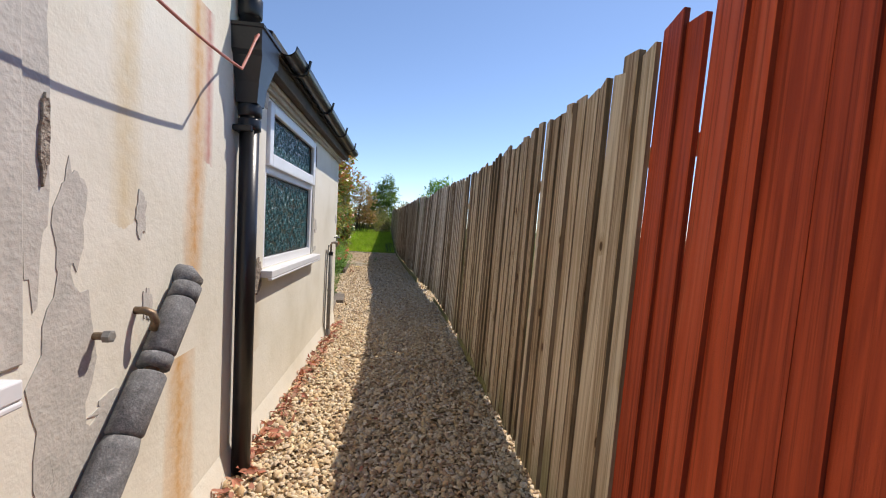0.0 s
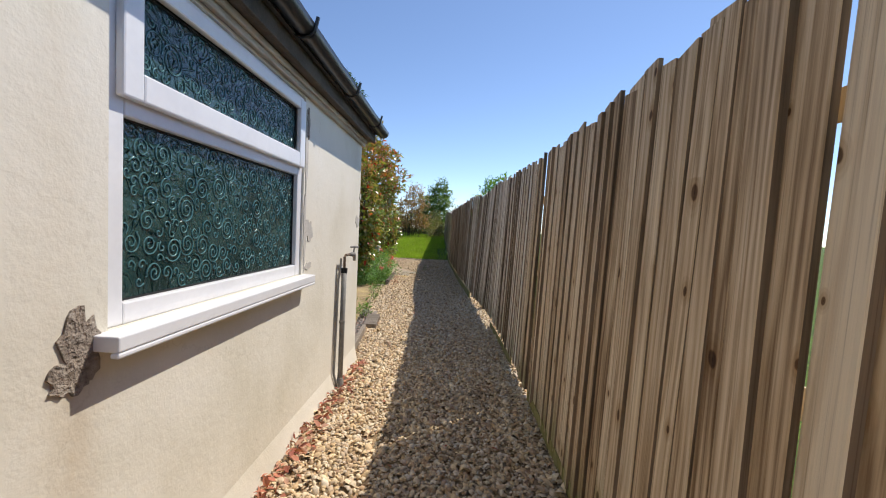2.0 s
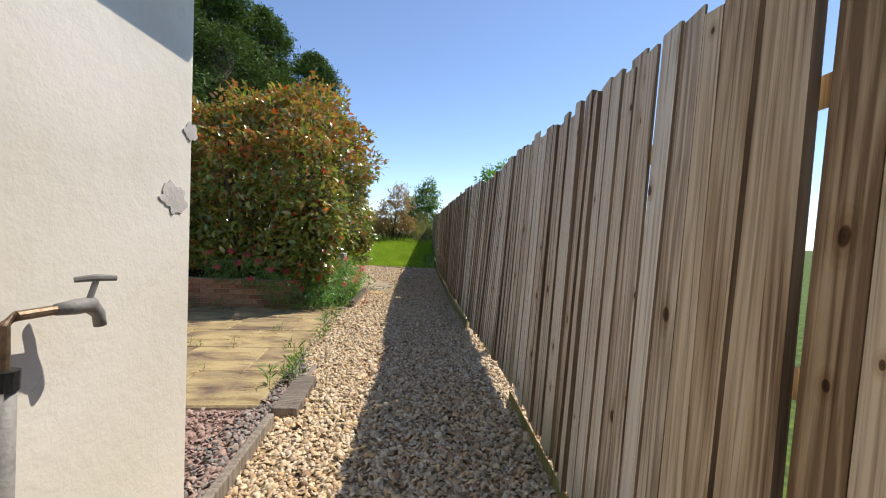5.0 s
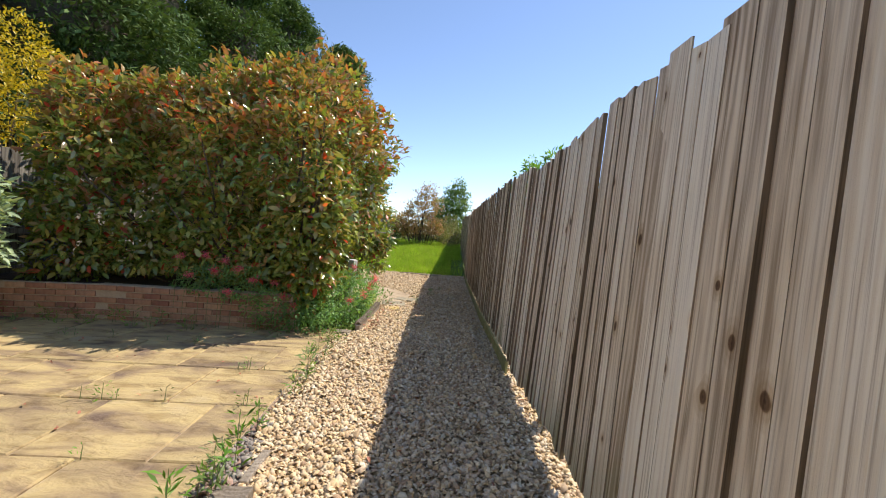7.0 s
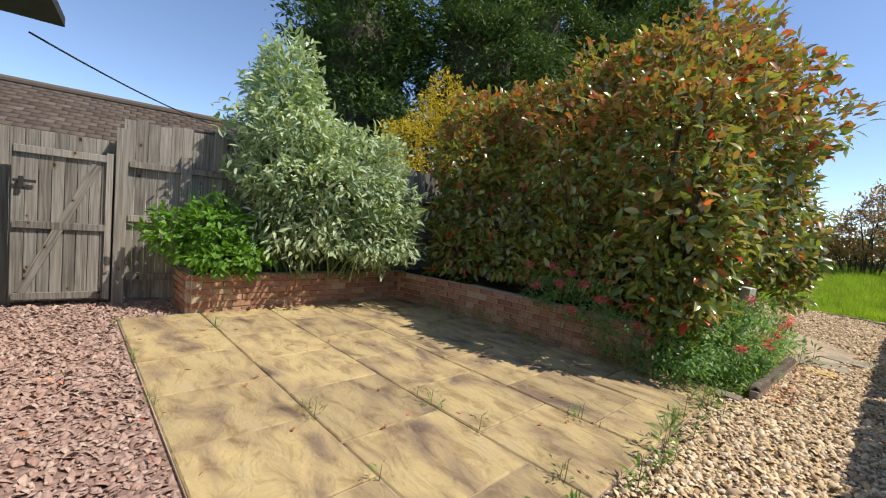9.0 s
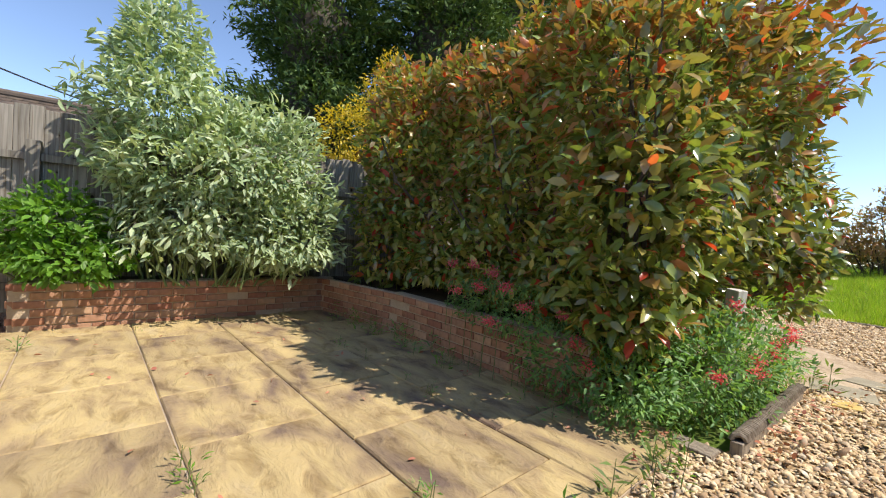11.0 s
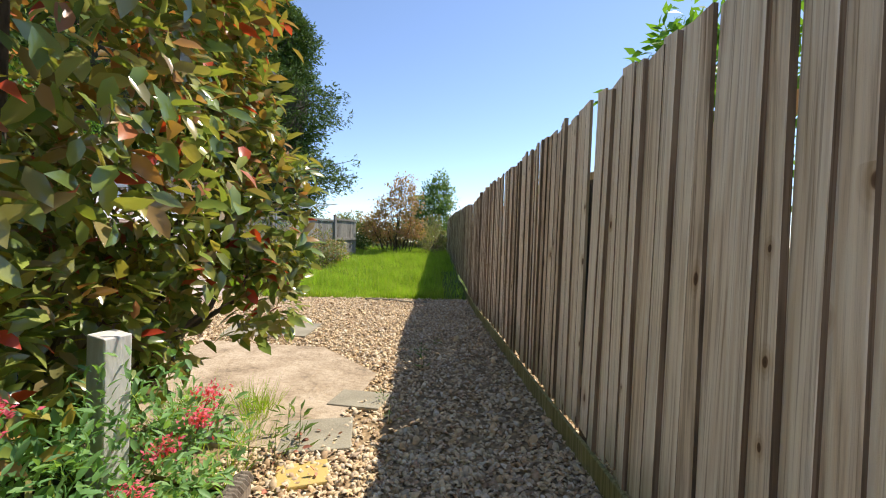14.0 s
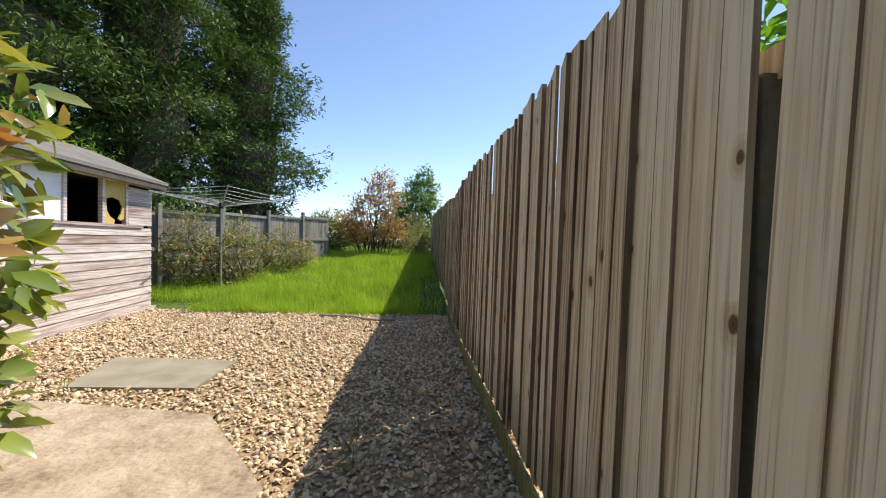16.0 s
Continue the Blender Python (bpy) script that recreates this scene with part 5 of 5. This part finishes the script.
def shrub(name, label, category, base, lobes, count, size, mat, ratio=1.0, inner=0.5, droop=0.25, jitter=0.6, twigs=24, r0=0.022, shape=LEAF, tris=LEAF_F, extra=(), stem=None, rough_=0.18):
    """A shrub: stems from its base to the crown, and a crown of single leaves. extra: (share, material, chooser) for other leaf colours."""
    s = thing(name, label, category, base)
    b = np.array(base)
    local = [(l[0] - b[0], l[1] - b[1], l[2] - b[2], *l[3:]) for l in lobes]
    p, o = blob_points(count, local, inner, rough_)
    keep = p[:, 2] > 0.03
    p, o = p[keep], o[keep]
    n = len(p)
    L = size * rng.uniform(0.65, 1.25, n)
    group_ = np.zeros(n, int)
    for gi, (mat_, chooser) in enumerate(extra):
        group_[chooser(p, o, rng.random(n))] = gi + 1
    for gi, mat_ in enumerate([mat] + [e[0] for e in extra]):
        k = group_ == gi
        if k.any():
            scatter("crown" if gi == 0 else "tinted_leaves", p[k], facing(o[k], droop, jitter), L[k], L[k] * ratio, mat_, s, shape, tris)
    spots = []
    for i in rng.choice(n, min(twigs, n), replace=False):
        foot = Vector((rng.uniform(-0.25, 0.25) + p[i, 0] * 0.35, rng.uniform(-0.2, 0.2) + p[i, 1] * 0.35, 0))
        spots.append((foot, p[i]))
    branches(s, spots, stem or M_BARK, "stem", r0)
    return s


def top_red(p, o, r):
    return ((p[:, 2] > 2.4) & (r < 0.55)) | ((p[:, 2] > 1.5) & (r < 0.17)) | (r < 0.05)


def tips(p, o, r):
    return (r > 0.965) & (p[:, 2] > 0.5)


HEDGE = [(-2.6, 11.75, 2.25, 1.2, 1.4, 1.2), (-2.5, 11.8, 3.05, 0.9, 1.1, 0.85), (-3.5, 11.7, 1.75, 1.1, 1.25, 1.25), (-3.4, 11.8, 3.05, 1.0, 1.0, 0.75), (-4.5, 11.55, 1.7, 1.05, 1.15, 1.15), (-4.5, 11.6, 2.8, 0.9, 0.9, 0.7), (-2.35, 12.6, 1.75, 0.62, 0.65, 0.95), (-2.25, 12.2, 2.55, 0.62, 0.75, 0.85), (-2.3, 10.95, 1.25, 0.6, 0.6, 0.7), (-2.7, 10.95, 1.05, 0.75, 0.6, 0.6), (-3.6, 10.95, 1.1, 0.8, 0.55, 0.6), (-2.5, 10.9, 2.3, 0.85, 0.65, 0.9), (-3.6, 10.95, 2.4, 0.9, 0.6, 0.85), (-4.6, 10.85, 1.3, 0.8, 0.55, 0.7), (-5.3, 11.1, 1.3, 0.8, 0.65, 0.9), (-2.6, 10.55, 0.85, 0.6, 0.35, 0.35), (-3.4, 10.6, 0.9, 0.65, 0.35, 0.4), (-4.3, 10.5, 0.85, 0.6, 0.35, 0.35), (-1.78, 12.95, 0.9, 0.2, 0.25, 0.38), (-1.9, 12.7, 2.1, 0.22, 0.28, 0.35), (-2.05, 10.4, 1.5, 0.5, 0.42, 0.7), (-2.0, 10.35, 0.75, 0.3, 0.28, 0.35), (-2.25, 10.5, 2.2, 0.5, 0.45, 0.6), (-5.2, 11.3, 2.35, 0.75, 0.7, 0.7), (-4.4, 11.1, 2.9, 0.7, 0.6, 0.55), (-3.1, 11.4, 3.3, 0.5, 0.5, 0.4), (-5.2, 10.35, 1.3, 0.6, 0.5, 0.85), (-5.1, 10.4, 2.2, 0.6, 0.5, 0.75), (-5.3, 10.6, 2.8, 0.5, 0.5, 0.5), (-2.3, 11.3, 0.75, 0.5, 0.6, 0.45), (-2.35, 12.2, 0.8, 0.45, 0.5, 0.5), (-1.78, 12.95, 1.45, 0.28, 0.32, 0.55)]
shrub("photinia_hedge", "large glossy photinia hedge with red young leaves", "hedge", (-2.9, 11.8, 0.0), HEDGE, 74000, 0.118, L_PHOTINIA, 1.08, 0.5, 0.05, 0.95, 60, 0.03, extra=((L_PHOTINIA_TOP, top_red), (L_RED, tips)))
shrub("golden_shrub", "golden yellow leaved shrub behind the boundary fence", "shrub", (-7.2, 10.95, 0.0), [(-7.2, 11.0, 2.7, 0.7, 0.75, 1.0), (-7.1, 11.2, 3.6, 0.5, 0.5, 0.6), (-7.2, 10.7, 1.6, 0.65, 0.6, 0.9), (-7.4, 11.7, 3.2, 0.55, 0.55, 0.7), (-7.1, 10.3, 2.6, 0.5, 0.45, 0.6)], 11000, 0.07, L_GOLD, 0.9)
shrub("buddleia", "tall silvery green buddleia in the brick planter", "shrub", (-5.75, 8.3, 0.4), [(-5.75, 8.3, 1.5, 0.75, 0.95, 0.85), (-5.8, 7.85, 2.2, 0.6, 0.6, 0.8), (-5.8, 7.85, 2.8, 0.4, 0.4, 0.5), (-5.6, 8.9, 1.7, 0.6, 0.65, 0.7), (-5.5, 9.15, 1.0, 0.55, 0.6, 0.5)], 17000, 0.12, L_SILVER, 0.75, 0.35, 0.1, 0.8, 60, 0.012, stem=M_STEM, rough_=0.22)
shrub("leafy_perennial", "fresh green leafy perennial in the planter corner", "plant", (-5.75, 7.15, 0.42), [(-5.75, 7.1, 0.95, 0.4, 0.42, 0.4), (-5.6, 7.25, 0.65, 0.4, 0.45, 0.25), (-5.85, 6.7, 0.9, 0.25, 0.28, 0.25)], 3000, 0.085, L_FRESH, 1.1, 0.3, 0.3, 0.7, 20, 0.01, stem=M_STEM)

# red valerian with flower heads
val = shrub("red_valerian", "bushy red valerian in flower by the edging", "plant", (-1.75, 11.1, 0.02), [(-1.75, 11.1, 0.35, 0.38, 0.7, 0.36), (-1.72, 11.7, 0.35, 0.3, 0.5, 0.36), (-1.95, 10.6, 0.3, 0.35, 0.35, 0.3), (-2.4, 10.25, 0.3, 0.4, 0.25, 0.26), (-2.95, 10.25, 0.55, 0.5, 0.24, 0.26), (-3.4, 10.3, 0.58, 0.4, 0.2, 0.2), (-1.95, 10.25, 0.25, 0.35, 0.25, 0.24)], 10500, 0.05, L_VALERIAN, 0.85, 0.3, 0.0, 0.8, 40, 0.006, stem=M_STEM)
rf_ = random.Random(21)
heads = [(-1.62, 12.05, 0.42), (-1.56, 11.9, 0.38), (-1.6, 11.75, 0.34), (-1.55, 11.55, 0.3), (-1.58, 11.3, 0.28), (-1.5, 11.05, 0.25), (-1.62, 10.75, 0.24), (-1.9, 10.85, 0.5), (-2.0, 10.4, 0.45), (-2.15, 10.15, 0.5), (-2.3, 10.1, 0.62), (-2.5, 10.15, 0.7), (-2.6, 10.1, 0.58), (-2.75, 10.15, 0.75), (-2.95, 10.15, 0.5), (-1.75, 11.35, 0.62), (-1.85, 10.35, 0.3), (-3.1, 10.2, 0.72), (-2.4, 10.05, 0.35), (-1.7, 10.3, 0.2)]
for hx, hy, hz in heads:
    hz += 0.15
    hx, hy = (hx - 0.4, hy - 0.12) if hy < 10.5 else (hx + 0.06, hy - 0.1)
    fl = thing("valerian_flower", "crimson flower head on a pale stem", "flower", (hx, hy, 0.0), group="valerian flowers")
    p = rng.normal(size=(130, 3)) * np.array([0.027, 0.027, 0.02]) + np.array([0, 0, hz])
    scatter("flower_head", p, facing(p - np.array([0, 0, hz - 0.02]), 0, 0.6), np.full(130, 0.02), np.full(130, 0.026), L_PINK, fl, SIMPLE, SIMPLE_F)["kind"] = "stuff"
    part("stem", tube(bmesh.new(), [(-0.12, 0.05, 0.0), (-0.08, 0.03, hz * 0.6), (0, 0, hz - 0.01)], 0.003, 5), M_STEM, fl)


def tuft(x, y, z, n, h, spread, mat, name="weed", label="small green weed growing in a joint", leaf=False):
    t_ = thing(name, label, "weed", (x, y, z), group="weeds")
    a = rng.uniform(0, math.tau, n)
    r = rng.random(n) * spread
    p = np.stack([r * np.cos(a) * 0.4, r * np.sin(a) * 0.4, np.zeros(n)], 1)
    if leaf:
        p[:, 2] = rng.random(n) * h * 0.9
        o = np.stack([np.cos(a), np.sin(a), rng.uniform(0.1, 0.9, n)], 1)
        scatter("leaves", p, facing(o, 0, 0.3), rng.uniform(0.25, 0.5, n) * h, rng.uniform(0.12, 0.22, n) * h, mat, t_, SIMPLE, SIMPLE_F)
        part("stem", tube(bmesh.new(), [(0, 0, -0.01), (0.01, 0.004, h)], [0.003, 0.0015], 5), M_STEM, t_)
    else:
        o = np.stack([np.cos(a) * 0.5, np.sin(a) * 0.5, np.ones(n)], 1)
        scatter("blade_clump", p, facing(o, 0, 0.2), rng.uniform(0.5, 1.1, n) * h, np.full(n, 0.006), mat, t_, BLADE, BLADE_F)


rw = random.Random(8)
for j in range(6):
    for i in range(8):
        if rw.random() < 0.62:
            q = patio(-rw.uniform(0.1, 4.2), j * ROW + rw.uniform(-0.02, 0.02))
            tuft(q.x, q.y, 0.02, rw.randint(9, 20), rw.uniform(0.05, 0.13), 0.14, rw.choice((L_FRESH, L_VALERIAN, L_BUSH)), leaf=True)
for i in range(26):
    q = patio(rw.uniform(-0.06, 0.14), rw.uniform(0.2, 3.4))
    tuft(q.x, q.y, 0.0, rw.randint(14, 26), rw.uniform(0.08, 0.24), 0.12, rw.choice((L_FRESH, L_LIGHT)), leaf=True)
for i in range(34):
    q = patio(-rw.uniform(0.5, 4.2), 3.45 + rw.uniform(-0.2, 0.12))
    tuft(q.x, q.y, 0.02, rw.randint(12, 26), rw.uniform(0.08, 0.2), 0.2, rw.choice((L_FRESH, L_BUSH, L_VALERIAN)), leaf=True)
for (x, y, h) in ((-0.3, 11.85, 0.07), (-0.85, 14.5, 0.16), (-0.8, 14.1, 0.2), (-1.05, 13.3, 0.12), (-0.95, 12.95, 0.1), (-0.7, 15.0, 0.1), (-3.3, 15.1, 0.14), (-1.5, 12.45, 0.22), (-1.42, 12.6, 0.26), (-1.62, 12.4, 0.24), (-1.55, 12.75, 0.2)):
    tuft(x, y, 0.0, 20, h, 0.16, L_LIGHT, label="pale green weed standing in the gravel", leaf=True)
for i in range(16):
    tuft(rw.uniform(-2.5, -1.6), rw.uniform(12.3, 13.2), 0.0, 60, rw.uniform(0.18, 0.34), 0.3, L_GRASS, "grass_tuft", "long green grass tuft under the hedge")


def litter(name, n, x0, x1, y0, y1, label, size=0.045, mat=L_DRY, near=None):
    x = rng.uniform(x0, x1, n) if near is None else near + np.abs(rng.normal(size=n)) * 0.07
    y = rng.uniform(y0, y1, n)
    p = np.stack([x, y, np.full(n, 0.018) + rng.random(n) * 0.03], 1)
    o = rng.normal(size=(n, 3)) * np.array([1, 1, 0.3])
    ob = scatter(name, p, facing(o / np.linalg.norm(o, axis=1)[:, None], 0, 0.2), rng.uniform(0.6, 1.4, n) * size, rng.uniform(0.7, 1.5, n) * size, mat, None)
    tagged(ob, label, "leaves", kind="stuff")


litter("fallen_leaves", 520, 0, 0, 0.3, 5.3, "dry reddish leaves heaped at the wall foot", 0.055, near=WALL_X + 0.04)
litter("fallen_leaves", 70, -0.7, 0.6, 1.0, 12.0, "dry leaves scattered on the gravel", 0.04)
litter("fallen_leaves", 150, -6.1, -1.3, 5.6, 10.2, "dry leaves scattered over yard and patio", 0.04)
litter("fallen_leaves", 260, -5.3, -1.6, 9.9, 10.5, "dry leaves under the planter wall", 0.04)
litter("fallen_leaves", 90, -1.5, -1.2, 10.6, 12.8, "dry red leaves against the edging", 0.045)

# lawn grass
n = 90000
x = rng.uniform(-9.0, 0.05, n)
y = LAWN_Y + 0.05 + 16 * rng.random(n) ** 1.6
fx = np.interp(y, [f[0] for f in FENCE], [f[1] for f in FENCE])
lump = 0.75 + 0.35 * np.sin(x * 2.1 + np.sin(y * 1.7)) * np.cos(y * 1.3 + x)
ok = (x < fx - 0.1) & ~((x < -4.6) & (y < 19.6)) & ~((x > fx - 0.55) & (y < 23.0) & (rng.random(n) < 0.9))
x, y, lump = x[ok], y[ok], lump[ok]
n = len(x)
z = np.array([lawn_height(v) for v in y]) - 0.03
o = np.stack([rng.normal(size=n) * 0.3 - 0.1, rng.normal(size=n) * 0.3, np.ones(n)], 1)
grass = scatter("grass", np.stack([x, y, z], 1), facing(o / np.linalg.norm(o, axis=1)[:, None], 0, 0.15), rng.uniform(0.16, 0.4, n) * lump, rng.uniform(0.008, 0.018, n), L_GRASS, None, BLADE, BLADE_F)
tagged(grass, "long uncut green grass of the lawn", "grass", kind="stuff")


def conifer(x, y, h, r, seed):
    """A dense tall conifer: trunk, boughs and drooping sprays."""
    t_ = thing("conifer", "tall dense dark green leylandii conifer", "tree", (x, y, 0), group="conifers behind the garden")
    part("trunk", tube(bmesh.new(), [(0, 0, 0), (0.05, 0.02, h * 0.5), (0, 0, h * 0.97)], [0.24, 0.15, 0.02], 8), M_BARK, t_)
    g = np.random.default_rng(seed)
    bm = bmesh.new()
    ps, os_ = [], []
    n = int(42 * h)
    for i in range(n):
        z = h * (0.03 + 0.95 * (i / n))
        prof_ = r * min(1.0, 1.9 * (1 - z / h) ** 0.7) * (0.75 + 0.25 * math.sin(z * 2.1 + seed)) * g.uniform(0.72, 1.15)
        a = g.uniform(0, math.tau)
        d = np.array([math.cos(a), math.sin(a), 0.0])
        tip = d * prof_ + np.array([0, 0, z + 0.12 * prof_])
        if i % 5 == 0:
            tube(bm, [(0, 0, z - 0.1), tuple(d * prof_ * 0.5 + np.array([0, 0, z])), tuple(tip)], [0.04, 0.025, 0.006], 5)
        m = 130
        s = g.uniform(0.15, 1.05, m) ** 0.6
        s[:105] = g.choice(g.uniform(0.55, 1.04, 5), 105)
        side_ = np.array([-d[1], d[0], 0.0])
        fan = np.round(g.normal(size=m) * 2.0) * 0.17
        c = d * prof_ * s[:, None] + side_ * fan[:, None] + np.array([0, 0, z]) + np.array([0, 0, 0.12 * prof_]) * s[:, None] + g.normal(size=(m, 3)) * np.array([0.07, 0.07, 0.11])
        c[:, 2] -= np.abs(fan) * 0.35
        ps.append(c)
        os_.append(np.tile(d, (m, 1)) + g.normal(size=(m, 3)) * 0.4 + np.array([0, 0, 0.2]))
    part("bough", bm, M_BARK, t_)
    # Added solid core blocks see-through; its dark brown paints the inner shade.
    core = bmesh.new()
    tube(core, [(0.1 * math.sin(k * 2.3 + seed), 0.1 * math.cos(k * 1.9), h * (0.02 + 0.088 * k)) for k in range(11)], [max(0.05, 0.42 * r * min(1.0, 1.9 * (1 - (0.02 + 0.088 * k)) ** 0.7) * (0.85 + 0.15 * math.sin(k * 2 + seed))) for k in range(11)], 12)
    part("dark_crown_core", core, M_SOFFIT, t_, "solid dark brown core for the shaded inner crown")
    p, o = np.concatenate(ps), np.concatenate(os_)
    o /= np.linalg.norm(o, axis=1)[:, None]
    L = rng.uniform(0.1, 0.24, len(p))
    scatter("crown", p, facing(o, 0.15, 0.45), L, L * 0.7, L_CONIFER, t_, SIMPLE, SIMPLE_F)


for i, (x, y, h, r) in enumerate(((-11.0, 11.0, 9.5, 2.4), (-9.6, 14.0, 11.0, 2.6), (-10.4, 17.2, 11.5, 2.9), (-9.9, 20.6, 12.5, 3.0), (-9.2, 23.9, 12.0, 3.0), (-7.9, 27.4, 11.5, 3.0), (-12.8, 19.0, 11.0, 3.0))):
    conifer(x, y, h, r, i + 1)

shrub("rose_bush", "straggly dusty bush with rusty tips and cream flowers", "shrub", (-5.3, 22.0, 0.15), [(-5.35, 22.0, 0.95, 0.6, 0.9, 0.8), (-4.85, 23.4, 0.85, 0.55, 0.8, 0.6), (-5.85, 20.9, 0.95, 0.45, 0.7, 0.85), (-4.6, 24.4, 0.8, 0.4, 0.6, 0.45)], 8500, 0.1, L_BUSH, 0.8, 0.35, 0.1, 0.9, 40, 0.018, shape=SIMPLE, tris=SIMPLE_F, rough_=0.28, extra=((L_PLUM, lambda p, o, r: r < 0.22), (L_LIGHT, lambda p, o, r: (r > 0.3) & (r < 0.5)), (L_CREAM, lambda p, o, r: r > 0.975)))
shrub("light_shrub", "light green feathery shrub behind the playhouse", "shrub", (-8.1, 18.6, 0.0), [(-8.0, 19.2, 2.7, 0.8, 1.0, 1.0), (-8.4, 17.4, 3.2, 0.9, 1.2, 1.1), (-8.0, 20.6, 2.3, 0.6, 0.8, 0.8)], 9000, 0.14, L_FRESH, 0.45, 0.3, 0.3, 0.7, 24, 0.03, shape=SIMPLE, tris=SIMPLE_F, rough_=0.3)
shrub("dwarf_conifer", "small round dark green conifer on the lawn", "shrub", (-5.2, 30.0, 0.3), [(-5.2, 30.0, 1.1, 0.75, 0.75, 0.95)], 2600, 0.14, L_CONIFER, 1.0, 0.4, shape=SIMPLE, tris=SIMPLE_F)
shrub("bronze_tree", "small multi-stemmed tree with bronze leaves", "tree", (-3.1, 29.0, 0.32), [(-3.0, 29.0, 2.6, 1.0, 1.0, 1.3), (-3.4, 29.1, 2.2, 0.95, 0.9, 0.8), (-2.7, 29.0, 3.4, 0.65, 0.6, 0.8), (-4.2, 29.6, 1.9, 0.75, 0.7, 0.7), (-2.3, 29.2, 1.8, 0.55, 0.6, 0.6)], 7500, 0.16, L_PLUM, 0.95, 0.2, 0.1, 0.9, 26, 0.03, shape=SIMPLE, tris=SIMPLE_F, rough_=0.25)
shrub("birch_tree", "slim light green young tree by the fence", "tree", (-1.6, 34.0, 0.3), [(-1.6, 34.0, 3.2, 1.2, 1.1, 1.5), (-1.2, 34.2, 4.2, 0.7, 0.7, 1.0), (-2.2, 34.0, 2.3, 0.9, 0.9, 0.9)], 10000, 0.19, L_LIGHT, 0.95, 0.25, 0.1, 0.9, 16, 0.03, shape=SIMPLE, tris=SIMPLE_F, rough_=0.25)
shrub("fence_bush", "dark green bush leaning on the far fence", "shrub", (-1.5, 30.0, 0.3), [(-1.35, 29.5, 1.0, 0.55, 1.6, 0.9), (-1.5, 32.0, 1.4, 0.7, 1.6, 1.2)], 4000, 0.13, L_BUSH, 0.9, 0.35, shape=SIMPLE, tris=SIMPLE_F)
for (x, y, h) in ((1.3, 11.8, 2.5), (1.15, 13.1, 2.6), (1.1, 18.5, 2.4)):
    shrub("neighbour_shrub", "bright green shrub top showing over the fence", "shrub", (x, y, 0), [(x, y, h - 0.5, 0.45, 0.5, 0.55), (x - 0.1, y + 0.1, h - 0.1, 0.22, 0.25, 0.3)], 2200, 0.11, L_FRESH, 0.9, 0.3, shape=SIMPLE, tris=SIMPLE_F, rough_=0.3)
shrub("far_hedge", "distant mixed hedge closing the garden", "hedge", (-6.0, 38.0, 0.3), [(-7.5, 38, 1.5, 3.0, 1.2, 1.5), (-3.0, 38.5, 1.4, 2.6, 1.2, 1.3), (0.5, 39, 1.6, 2.0, 1.2, 1.6)], 16000, 0.26, L_BUSH, 0.9, 0.4, shape=SIMPLE, tris=SIMPLE_F)
